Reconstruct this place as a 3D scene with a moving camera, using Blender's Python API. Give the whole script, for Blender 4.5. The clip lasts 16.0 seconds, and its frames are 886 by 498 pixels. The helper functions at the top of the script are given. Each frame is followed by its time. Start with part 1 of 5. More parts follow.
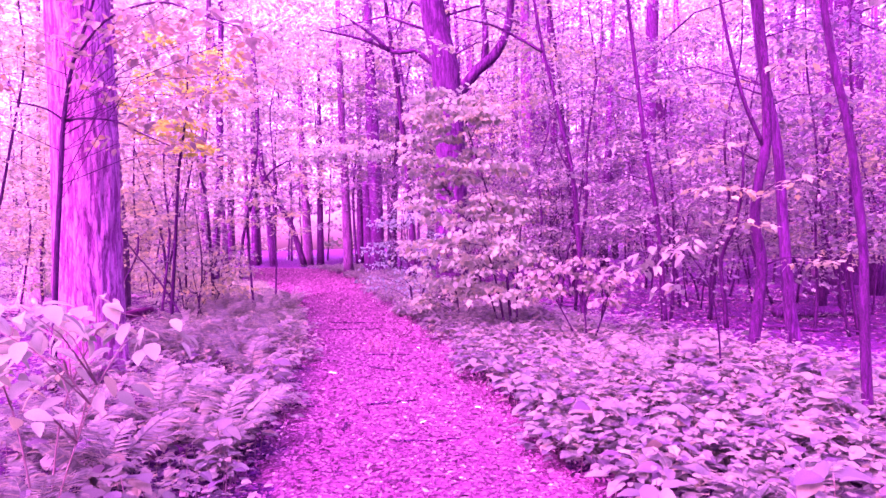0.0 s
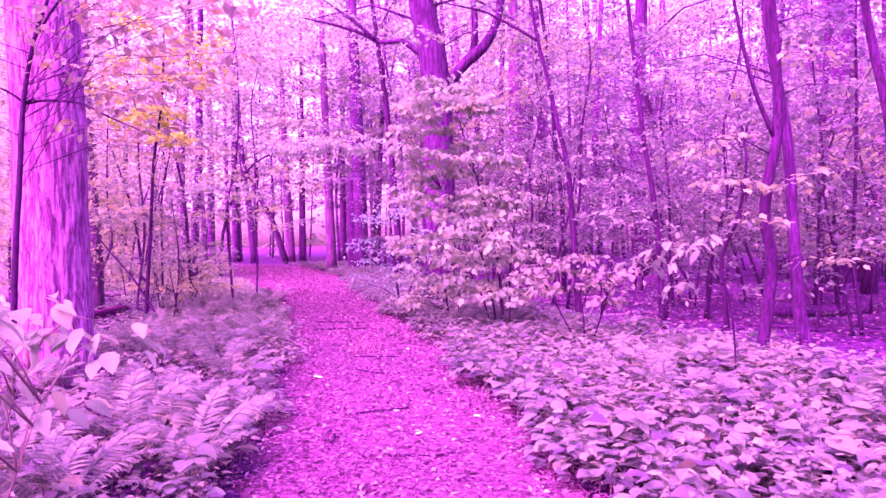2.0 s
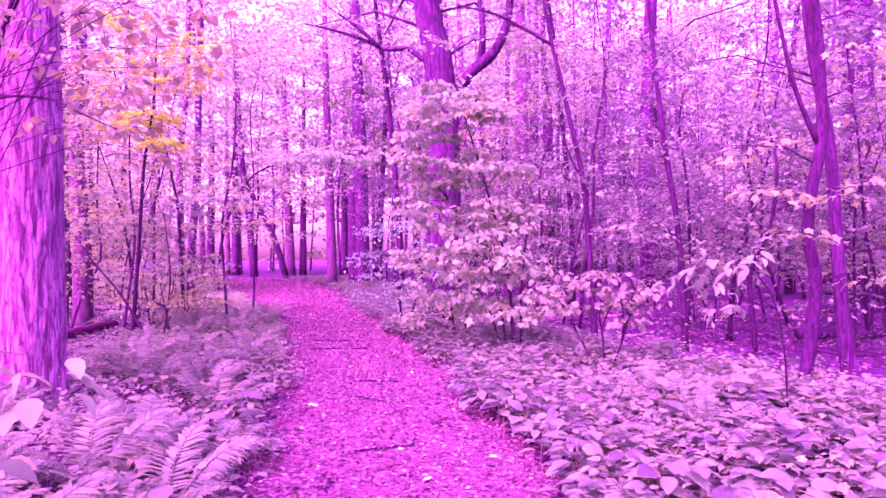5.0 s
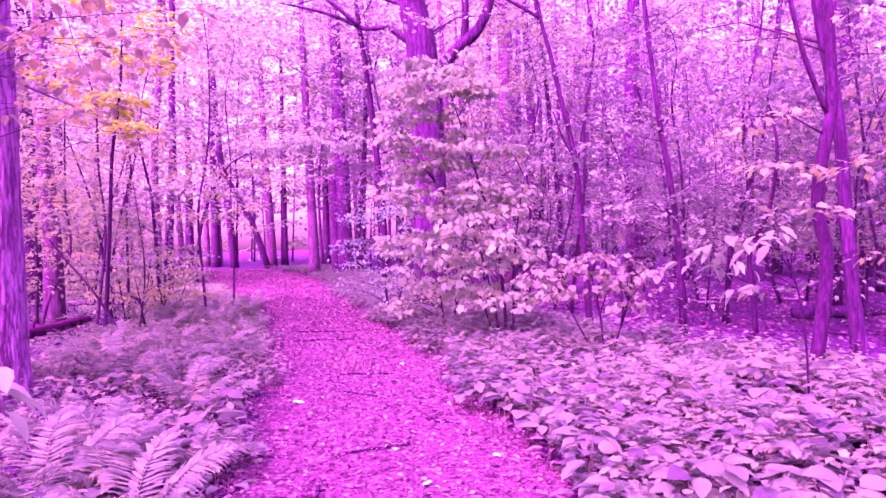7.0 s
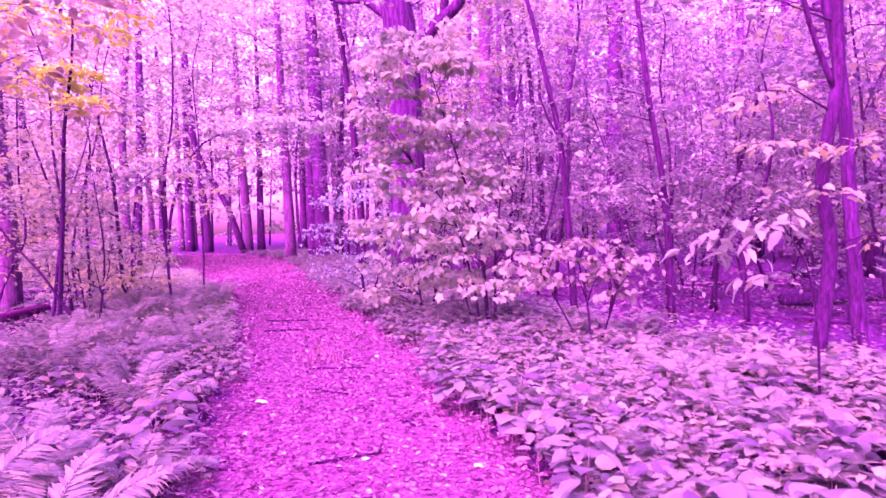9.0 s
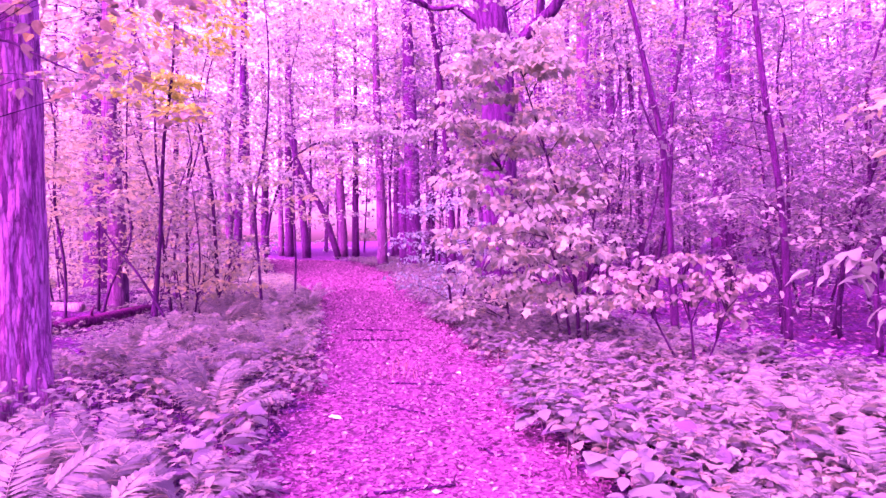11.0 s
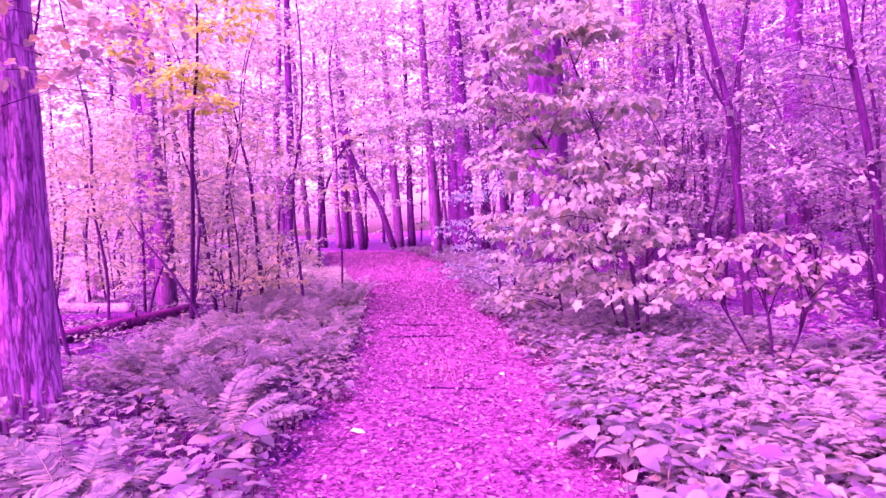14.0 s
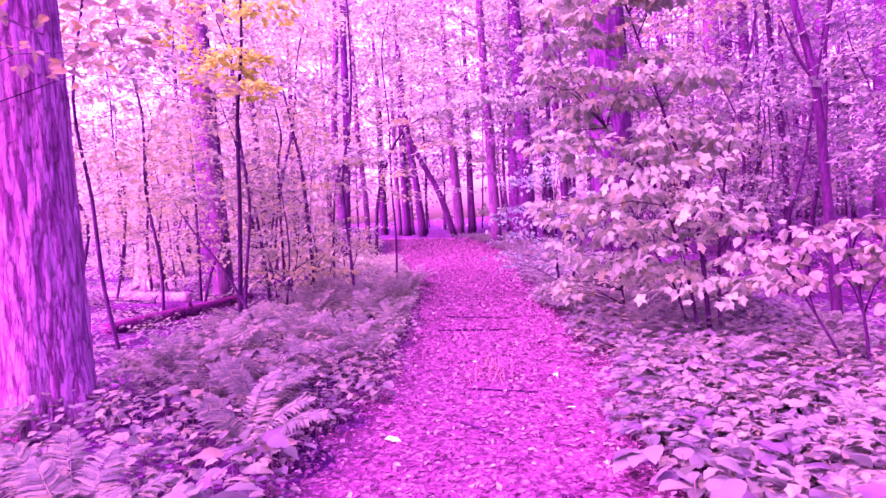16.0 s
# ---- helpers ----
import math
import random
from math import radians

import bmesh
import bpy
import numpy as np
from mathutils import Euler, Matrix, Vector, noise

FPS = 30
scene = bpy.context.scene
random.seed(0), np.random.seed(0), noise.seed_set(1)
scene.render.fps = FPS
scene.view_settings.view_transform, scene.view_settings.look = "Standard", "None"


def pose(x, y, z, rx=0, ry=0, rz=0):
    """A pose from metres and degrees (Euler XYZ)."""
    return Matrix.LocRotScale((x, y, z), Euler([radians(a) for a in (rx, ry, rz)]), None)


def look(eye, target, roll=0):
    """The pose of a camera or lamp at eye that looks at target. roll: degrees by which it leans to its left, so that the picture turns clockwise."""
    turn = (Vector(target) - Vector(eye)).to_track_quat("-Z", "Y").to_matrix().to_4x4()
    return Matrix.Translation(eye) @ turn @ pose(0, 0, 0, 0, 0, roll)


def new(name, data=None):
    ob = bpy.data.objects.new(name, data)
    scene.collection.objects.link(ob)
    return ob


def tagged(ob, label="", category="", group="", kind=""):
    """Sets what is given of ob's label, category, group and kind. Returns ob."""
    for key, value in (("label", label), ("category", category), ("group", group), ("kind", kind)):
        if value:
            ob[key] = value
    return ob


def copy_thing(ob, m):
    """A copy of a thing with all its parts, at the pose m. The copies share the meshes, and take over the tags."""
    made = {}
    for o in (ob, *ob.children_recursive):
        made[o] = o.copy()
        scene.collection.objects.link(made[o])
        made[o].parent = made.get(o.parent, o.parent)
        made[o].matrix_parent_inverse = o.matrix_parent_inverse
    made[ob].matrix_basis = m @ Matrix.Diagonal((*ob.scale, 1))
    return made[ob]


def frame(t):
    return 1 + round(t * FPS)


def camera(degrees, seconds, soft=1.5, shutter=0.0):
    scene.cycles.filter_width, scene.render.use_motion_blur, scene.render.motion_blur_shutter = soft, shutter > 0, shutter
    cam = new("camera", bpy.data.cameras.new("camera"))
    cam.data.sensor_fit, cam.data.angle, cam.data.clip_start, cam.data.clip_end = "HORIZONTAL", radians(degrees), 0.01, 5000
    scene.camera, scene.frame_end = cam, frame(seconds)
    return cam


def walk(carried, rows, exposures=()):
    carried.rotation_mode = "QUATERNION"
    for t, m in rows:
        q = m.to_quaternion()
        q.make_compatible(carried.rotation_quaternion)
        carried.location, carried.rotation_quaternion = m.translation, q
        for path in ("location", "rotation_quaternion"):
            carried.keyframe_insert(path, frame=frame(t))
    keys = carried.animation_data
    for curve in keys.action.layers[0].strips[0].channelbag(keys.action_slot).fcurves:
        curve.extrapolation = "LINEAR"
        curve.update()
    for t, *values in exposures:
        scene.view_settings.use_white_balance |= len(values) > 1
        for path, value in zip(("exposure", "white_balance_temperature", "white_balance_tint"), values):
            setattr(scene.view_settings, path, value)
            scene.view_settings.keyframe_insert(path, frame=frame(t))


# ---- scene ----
EV, KELVIN, TINT = 2.76, 7950, 333
cam = camera(68.0, 16.0, soft=1.5, shutter=0.4)
PATH = [
    (0, (-0.032, 0.0, 1.537), (-0.355, 1.974, 1.526), -1.2),
    (0.5, (-0.077, 0.116, 1.522), (-0.385, 2.092, 1.523), -0.9),
    (1, (-0.135, 0.242, 1.512), (-0.42, 2.222, 1.516), -0.2),
    (1.5, (-0.181, 0.347, 1.511), (-0.457, 2.328, 1.504), -0.5),
    (2, (-0.232, 0.457, 1.518), (-0.502, 2.439, 1.498), -1.0),
    (2.5, (-0.262, 0.562, 1.524), (-0.519, 2.545, 1.493), -0.7),
    (3, (-0.318, 0.653, 1.528), (-0.566, 2.637, 1.485), -0.5),
    (3.5, (-0.348, 0.767, 1.51), (-0.601, 2.75, 1.467), -0.8),
    (4, (-0.395, 0.859, 1.509), (-0.644, 2.843, 1.499), 0.2),
    (4.2, (-0.39, 0.918, 1.523), (-0.663, 2.899, 1.558), 0.1),
    (6.3, (-0.503, 1.358, 1.517), (-0.755, 3.342, 1.519), -1.4),
    (6.5, (-0.521, 1.401, 1.52), (-0.764, 3.387, 1.524), -1.2),
    (7, (-0.551, 1.53, 1.489), (-0.772, 3.518, 1.474), -1.7),
    (7.5, (-0.563, 1.656, 1.513), (-0.739, 3.647, 1.444), -2.6),
    (8, (-0.579, 1.778, 1.509), (-0.739, 3.77, 1.428), -3.4),
    (8.5, (-0.586, 1.923, 1.505), (-0.733, 3.915, 1.418), -2.8),
    (9, (-0.578, 2.055, 1.496), (-0.74, 4.047, 1.43), -1.7),
    (9.5, (-0.605, 2.137, 1.499), (-0.891, 4.116, 1.503), -0.7),
    (11.8, (-0.507, 2.651, 1.501), (-1.012, 4.586, 1.462), -1.7),
    (12, (-0.494, 2.697, 1.487), (-1.03, 4.624, 1.459), -2.1),
    (12.5, (-0.49, 2.831, 1.48), (-1.091, 4.739, 1.462), -2.2),
    (13, (-0.493, 2.96, 1.481), (-1.109, 4.863, 1.447), -2.3),
    (13.5, (-0.491, 3.068, 1.498), (-1.106, 4.97, 1.444), -3.0),
    (14, (-0.492, 3.182, 1.504), (-1.109, 5.083, 1.44), -2.7),
    (14.5, (-0.492, 3.286, 1.507), (-1.135, 5.179, 1.445), -2.4),
    (15, (-0.497, 3.423, 1.493), (-1.241, 5.279, 1.433), -2.9),
    (15.5, (-0.504, 3.552, 1.513), (-1.301, 5.384, 1.423), -2.2),
    (16, (-0.509, 3.681, 1.517), (-1.306, 5.513, 1.421), -3.2),
]
walk(cam, [(t, look(eye, target, roll)) for t, eye, target, roll in PATH], [(0, EV, KELVIN, TINT), (16, EV, KELVIN, TINT)])

# ---- world, sun ----
world = bpy.data.worlds.new("sky")
scene.world = world
world.use_nodes = True
wn = world.node_tree.nodes
sky = wn.new("ShaderNodeTexSky")
sky.sky_type = "NISHITA"
sky.sun_disc = False
sky.sun_elevation = radians(49)
sky.sun_rotation = radians(210)
sky.air_density, sky.dust_density, sky.ozone_density = 1.0, 5.0, 1.0
wn["Background"].inputs["Strength"].default_value = 0.15
world.node_tree.links.new(sky.outputs["Color"], wn["Background"].inputs["Color"])

sun = new("sun", bpy.data.lights.new("sun", "SUN"))
sun.data.energy, sun.data.angle, sun.data.color = 1.4, radians(50), (1.0, 0.95, 0.88)
sun.matrix_world = look((-17, -30, 40), (0, 0, 0))

rng = np.random.default_rng(7)


# ---- materials ----
def material(name):
    m = bpy.data.materials.new(name)
    m.use_nodes = True
    n = m.node_tree.nodes
    return m, n, m.node_tree.links, n["Principled BSDF"]


def ramp(n, stops):
    r = n.new("ShaderNodeValToRGB")
    e = r.color_ramp.elements
    while len(e) < len(stops):
        e.new(0.5)
    for el, (p, c) in zip(e, stops):
        el.position, el.color = p, (*c, 1)
    return r


def leaf_material(name, stops, through_it=0.4, rough=0.55):
    """Leaf: each leaf takes its own tone; fine blotches; light comes through the blade."""
    m, n, l, p = material(name)
    geo = n.new("ShaderNodeNewGeometry")
    r = ramp(n, stops)
    info = n.new("ShaderNodeObjectInfo")
    add = n.new("ShaderNodeMath")
    l.new(geo.outputs["Random Per Island"], add.inputs[0])
    l.new(info.outputs["Random"], add.inputs[1])
    frac = n.new("ShaderNodeMath")
    frac.operation = "FRACT"
    l.new(add.outputs["Value"], frac.inputs[0])
    l.new(frac.outputs["Value"], r.inputs["Fac"])
    tc = n.new("ShaderNodeTexCoord")
    nz = n.new("ShaderNodeTexNoise")
    nz.inputs["Scale"].default_value, nz.inputs["Detail"].default_value = 35, 3
    l.new(tc.outputs["Object"], nz.inputs["Vector"])
    mul = n.new("ShaderNodeMixRGB")
    mul.blend_type = "MULTIPLY"
    mul.inputs["Fac"].default_value = 0.5
    tone = ramp(n, [(0.3, (0.6, 0.6, 0.55)), (0.7, (1.15, 1.15, 1.1))])
    l.new(nz.outputs["Fac"], tone.inputs["Fac"])
    l.new(r.outputs["Color"], mul.inputs["Color1"])
    l.new(tone.outputs["Color"], mul.inputs["Color2"])
    l.new(mul.outputs["Color"], p.inputs["Base Color"])
    p.inputs["Roughness"].default_value, p.inputs["Specular IOR Level"].default_value = rough, 0.3
    tr = n.new("ShaderNodeBsdfTranslucent")
    l.new(mul.outputs["Color"], tr.inputs["Color"])
    mix = n.new("ShaderNodeMixShader")
    mix.inputs["Fac"].default_value = through_it
    l.new(p.outputs["BSDF"], mix.inputs[1])
    l.new(tr.outputs["BSDF"], mix.inputs[2])
    l.new(mix.outputs["Shader"], n["Material Output"].inputs["Surface"])
    return m


def bark_material(name, dark, light, scale=6.0, stretch=0.18, bump=0.6, moss=None):
    """Bark: long plates and furrows, with fine grain and paler lichen blotches."""
    m, n, l, p = material(name)
    tc = n.new("ShaderNodeTexCoord")
    mp = n.new("ShaderNodeMapping")
    mp.inputs["Scale"].default_value = (1, 1, stretch)
    l.new(tc.outputs["Object"], mp.inputs["Vector"])
    nz = n.new("ShaderNodeTexNoise")
    nz.inputs["Scale"].default_value, nz.inputs["Detail"].default_value, nz.inputs["Roughness"].default_value = scale * 3, 8, 0.65
    l.new(mp.outputs["Vector"], nz.inputs["Vector"])
    vo = n.new("ShaderNodeTexVoronoi")
    vo.feature = "DISTANCE_TO_EDGE"
    vo.inputs["Scale"].default_value = scale * 2.2
    wob = n.new("ShaderNodeMixRGB")
    wob.inputs["Fac"].default_value = 0.12
    l.new(mp.outputs["Vector"], wob.inputs["Color1"])
    l.new(nz.outputs["Color"], wob.inputs["Color2"])
    l.new(wob.outputs["Color"], vo.inputs["Vector"])
    edge = ramp(n, [(0.0, (0, 0, 0)), (0.22, (1, 1, 1))])
    l.new(vo.outputs["Distance"], edge.inputs["Fac"])
    col = ramp(n, [(0.38, dark), (0.5, tuple(0.5 * (a + b) for a, b in zip(dark, light))), (0.62, light)])
    l.new(nz.outputs["Fac"], col.inputs["Fac"])
    mul = n.new("ShaderNodeMixRGB")
    mul.blend_type = "MULTIPLY"
    mul.inputs["Fac"].default_value = 0.55
    l.new(col.outputs["Color"], mul.inputs["Color1"])
    l.new(edge.outputs["Color"], mul.inputs["Color2"])
    big = n.new("ShaderNodeTexNoise")
    big.inputs["Scale"].default_value, big.inputs["Detail"].default_value = 1.3, 4
    l.new(tc.outputs["Object"], big.inputs["Vector"])
    bl = ramp(n, [(0.52, (0, 0, 0)), (0.68, (1, 1, 1))])
    l.new(big.outputs["Fac"], bl.inputs["Fac"])
    lich = n.new("ShaderNodeMixRGB")
    lich.inputs["Color2"].default_value = (*(moss or tuple(min(1, c * 1.25) for c in light)), 1)
    fac = n.new("ShaderNodeMath")
    fac.operation = "MULTIPLY"
    fac.inputs[1].default_value = 0.35
    l.new(bl.outputs["Color"], fac.inputs[0])
    l.new(fac.outputs["Value"], lich.inputs["Fac"])
    l.new(mul.outputs["Color"], lich.inputs["Color1"])
    l.new(lich.outputs["Color"], p.inputs["Base Color"])
    p.inputs["Roughness"].default_value, p.inputs["Specular IOR Level"].default_value = 0.9, 0.12
    hb = n.new("ShaderNodeMath")
    hb.operation = "MULTIPLY"
    l.new(edge.outputs["Color"], hb.inputs[0])
    l.new(nz.outputs["Fac"], hb.inputs[1])
    bp = n.new("ShaderNodeBump")
    bp.inputs["Strength"].default_value, bp.inputs["Distance"].default_value = bump, 0.03
    l.new(hb.outputs["Value"], bp.inputs["Height"])
    l.new(bp.outputs["Normal"], p.inputs["Normal"])
    return m


def flaky_bark(name, crack, plate, pale, scale):
    """Old bark: upright plates parted by dark cracks, with pale flakes where the outer skin has come off."""
    m, n, l, p = material(name)
    tc = n.new("ShaderNodeTexCoord")
    mp = n.new("ShaderNodeMapping")
    mp.inputs["Scale"].default_value = (1, 1, 0.14)
    l.new(tc.outputs["Object"], mp.inputs["Vector"])
    nz = n.new("ShaderNodeTexNoise")
    nz.inputs["Scale"].default_value, nz.inputs["Detail"].default_value, nz.inputs["Roughness"].default_value = scale * 0.8, 8, 0.68
    l.new(mp.outputs["Vector"], nz.inputs["Vector"])
    wob = n.new("ShaderNodeMixRGB")
    wob.inputs["Fac"].default_value = 0.075
    l.new(mp.outputs["Vector"], wob.inputs["Color1"])
    l.new(nz.outputs["Color"], wob.inputs["Color2"])
    vo = n.new("ShaderNodeTexVoronoi")
    vo.feature = "DISTANCE_TO_EDGE"
    vo.inputs["Scale"].default_value = scale
    l.new(wob.outputs["Color"], vo.inputs["Vector"])
    cell = n.new("ShaderNodeTexVoronoi")
    cell.inputs["Scale"].default_value = scale
    l.new(wob.outputs["Color"], cell.inputs["Vector"])
    sep = n.new("ShaderNodeSeparateColor")
    l.new(cell.outputs["Color"], sep.inputs["Color"])
    # flakes: some plates lost their skin wholly, others in patches
    add = n.new("ShaderNodeMath")
    add.operation = "MULTIPLY_ADD"
    add.inputs[1].default_value = 0.16
    l.new(sep.outputs["Red"], add.inputs[0])
    l.new(nz.outputs["Fac"], add.inputs[2])
    flake = ramp(n, [(0.53, (0, 0, 0)), (0.60, (1, 1, 1))])
    l.new(add.outputs["Value"], flake.inputs["Fac"])
    skin = n.new("ShaderNodeMixRGB")
    skin.inputs["Color1"].default_value, skin.inputs["Color2"].default_value = (*plate, 1), (*pale, 1)
    l.new(flake.outputs["Color"], skin.inputs["Fac"])
    fine = n.new("ShaderNodeTexNoise")
    fine.inputs["Scale"].default_value, fine.inputs["Detail"].default_value = scale * 6, 4
    l.new(mp.outputs["Vector"], fine.inputs["Vector"])
    grain = ramp(n, [(0.3, (0.72, 0.68, 0.72)), (0.7, (1.18, 1.18, 1.18))])
    l.new(fine.outputs["Fac"], grain.inputs["Fac"])
    tone = n.new("ShaderNodeMixRGB")
    tone.blend_type = "MULTIPLY"
    tone.inputs["Fac"].default_value = 0.8
    l.new(skin.outputs["Color"], tone.inputs["Color1"])
    l.new(grain.outputs["Color"], tone.inputs["Color2"])
    gap = ramp(n, [(0.0, (1, 1, 1)), (0.09, (0, 0, 0))])
    l.new(vo.outputs["Distance"], gap.inputs["Fac"])
    half = n.new("ShaderNodeMath")
    half.operation = "MULTIPLY"
    half.inputs[1].default_value = 0.32
    l.new(gap.outputs["Color"], half.inputs[0])
    out = n.new("ShaderNodeMixRGB")
    out.inputs["Color2"].default_value = (*crack, 1)
    l.new(half.outputs["Value"], out.inputs["Fac"])
    l.new(tone.outputs["Color"], out.inputs["Color1"])
    l.new(out.outputs["Color"], p.inputs["Base Color"])
    p.inputs["Roughness"].default_value, p.inputs["Specular IOR Level"].default_value = 0.9, 0.12
    low = n.new("ShaderNodeMath")
    low.operation = "SUBTRACT"
    l.new(add.outputs["Value"], low.inputs[0])
    l.new(gap.outputs["Color"], low.inputs[1])
    bp = n.new("ShaderNodeBump")
    bp.inputs["Strength"].default_value, bp.inputs["Distance"].default_value = 0.8, 0.02
    l.new(low.outputs["Value"], bp.inputs["Height"])
    l.new(bp.outputs["Normal"], p.inputs["Normal"])
    return m


def litter_material(name, stops, scale=28.0, soil=(0.06, 0.02, 0.035)):
    """Forest floor: a mat of small fallen leaves over dark soil."""
    m, n, l, p = material(name)
    tc = n.new("ShaderNodeTexCoord")
    nz = n.new("ShaderNodeTexNoise")
    nz.inputs["Scale"].default_value, nz.inputs["Detail"].default_value = 3.0, 5
    l.new(tc.outputs["Object"], nz.inputs["Vector"])
    wob = n.new("ShaderNodeMixRGB")
    wob.inputs["Fac"].default_value = 0.06
    l.new(tc.outputs["Object"], wob.inputs["Color1"])
    n2 = n.new("ShaderNodeTexNoise")
    n2.inputs["Scale"].default_value = 9
    l.new(tc.outputs["Object"], n2.inputs["Vector"])
    l.new(n2.outputs["Color"], wob.inputs["Color2"])
    vo = n.new("ShaderNodeTexVoronoi")
    vo.inputs["Scale"].default_value = scale
    l.new(wob.outputs["Color"], vo.inputs["Vector"])
    sep = n.new("ShaderNodeSeparateColor")
    l.new(vo.outputs["Color"], sep.inputs["Color"])
    r = ramp(n, stops)
    l.new(sep.outputs["Red"], r.inputs["Fac"])
    gap = ramp(n, [(0.35, (1, 1, 1)), (0.62, (0.35, 0.3, 0.32))])
    l.new(vo.outputs["Distance"], gap.inputs["Fac"])
    mul = n.new("ShaderNodeMixRGB")
    mul.blend_type = "MULTIPLY"
    mul.inputs["Fac"].default_value = 0.8
    l.new(r.outputs["Color"], mul.inputs["Color1"])
    l.new(gap.outputs["Color"], mul.inputs["Color2"])
    pat = ramp(n, [(0.4, (0, 0, 0)), (0.62, (1, 1, 1))])
    l.new(nz.outputs["Fac"], pat.inputs["Fac"])
    half = n.new("ShaderNodeMath")
    half.operation = "MULTIPLY"
    half.inputs[1].default_value = 0.55
    l.new(pat.outputs["Color"], half.inputs[0])
    mx = n.new("ShaderNodeMixRGB")
    mx.inputs["Color2"].default_value = (*soil, 1)
    l.new(half.outputs["Value"], mx.inputs["Fac"])
    l.new(mul.outputs["Color"], mx.inputs["Color1"])
    l.new(mx.outputs["Color"], p.inputs["Base Color"])
    p.inputs["Roughness"].default_value, p.inputs["Specular IOR Level"].default_value = 0.85, 0.12
    bp = n.new("ShaderNodeBump")
    bp.inputs["Strength"].default_value, bp.inputs["Distance"].default_value = 0.7, 0.03
    l.new(vo.outputs["Distance"], bp.inputs["Height"])
    l.new(bp.outputs["Normal"], p.inputs["Normal"])
    return m


GREEN = [(0.0, (0.078, 0.106, 0.122)), (0.5, (0.108, 0.200, 0.168)), (0.85, (0.145, 0.255, 0.190)), (1.0, (0.190, 0.265, 0.155))]
leaf_mid = leaf_material("understory_leaf", GREEN, 0.5)
leaf_far = leaf_material("canopy_leaf", [(0.0, (0.092, 0.193, 0.133)), (0.55, (0.130, 0.283, 0.182)), (0.85, (0.178, 0.347, 0.196)), (1.0, (0.236, 0.362, 0.167))], 0.6)
leaf_warm = leaf_material("turning_leaf", [(0.0, (0.118, 0.240, 0.134)), (0.5, (0.165, 0.320, 0.162)), (1.0, (0.242, 0.381, 0.129))], 0.6)
leaf_amber = leaf_material("amber_leaf", [(0.0, (0.127, 0.171, 0.132)), (0.5, (0.173, 0.220, 0.149)), (0.8, (0.219, 0.253, 0.128)), (1.0, (0.289, 0.352, 0.096))], 0.45)
leaf_yellow = leaf_material("yellow_leaf", [(0.0, (0.19, 0.42, 0.06)), (0.6, (0.25, 0.56, 0.04)), (1.0, (0.28, 0.58, 0.03))], 0.55)
# leaves right of the path: the shade there is put into their darker colour
leaf_shaded = leaf_material("shaded_leaf", [(0.0, (0.075, 0.067, 0.116)), (0.55, (0.116, 0.112, 0.161)), (0.85, (0.150, 0.145, 0.178)), (1.0, (0.196, 0.150, 0.134))], 0.55)
leaf_pale = leaf_material("pale_leaf", [(0.0, (0.094, 0.215, 0.153)), (0.6, (0.138, 0.298, 0.206)), (1.0, (0.224, 0.359, 0.176))], 0.5, 0.55)
leaf_lilac = leaf_material("silvery_leaf", [(0.0, (0.13, 0.27, 0.21)), (0.6, (0.17, 0.36, 0.28)), (1.0, (0.23, 0.42, 0.30))], 0.5)
leaf_cover = leaf_material("ground_leaf", [(0.0, (0.084, 0.070, 0.116)), (0.3, (0.086, 0.122, 0.130)), (0.75, (0.100, 0.184, 0.152)), (0.94, (0.138, 0.215, 0.138)), (1.0, (0.180, 0.196, 0.122))], 0.45, 0.55)
leaf_fern = leaf_material("fern_leaf", [(0.0, (0.077, 0.121, 0.125)), (0.6, (0.117, 0.205, 0.176)), (1.0, (0.202, 0.283, 0.183))], 0.55, 0.65)
leaf_pink = leaf_material("soft_herb_leaf", [(0.0, (0.095, 0.131, 0.116)), (0.6, (0.132, 0.195, 0.149)), (1.0, (0.200, 0.248, 0.149))], 0.4, 0.6)
leaf_bright = leaf_material("bright_leaf", [(0.0, (0.099, 0.183, 0.141)), (0.7, (0.140, 0.253, 0.182)), (1.0, (0.199, 0.268, 0.149))], 0.45, 0.5)
leaf_blue = leaf_material("blue_green_leaf", [(0.0, (0.066, 0.220, 0.198)), (1.0, (0.110, 0.330, 0.297))], 0.45)
leaf_dry = leaf_material("fallen_leaf", [(0.0, (0.058, 0.015, 0.046)), (0.4, (0.128, 0.042, 0.099)), (0.8, (0.197, 0.091, 0.156)), (0.93, (0.259, 0.189, 0.222)), (1.0, (0.342, 0.312, 0.332))], 0.1, 0.7)
bark_big = flaky_bark("old_bark", (0.12, 0.028, 0.09), (0.185, 0.062, 0.152), (0.36, 0.185, 0.315), 30.0)
bark_fork = flaky_bark("flaking_dark_bark", (0.020, 0.005, 0.026), (0.040, 0.010, 0.050), (0.080, 0.028, 0.090), 22.0)
bark_grey = bark_material("grey_bark", (0.044, 0.011, 0.056), (0.105, 0.036, 0.118), 9.0, 0.15, 0.6)
bark_pale = bark_material("pale_bark", (0.090, 0.034, 0.096), (0.175, 0.086, 0.175), 9.0, 0.12, 0.4)
bark_dark = bark_material("dark_bark", (0.029, 0.007, 0.037), (0.074, 0.023, 0.083), 14.0, 0.2, 0.5)
bark_log = bark_material("rotting_bark", (0.10, 0.016, 0.075), (0.21, 0.050, 0.155), 9.0, 0.3, 0.6)
wood_dead = bark_material("dead_wood", (0.22, 0.12, 0.2), (0.48, 0.38, 0.46), 9.0, 0.3, 0.5)
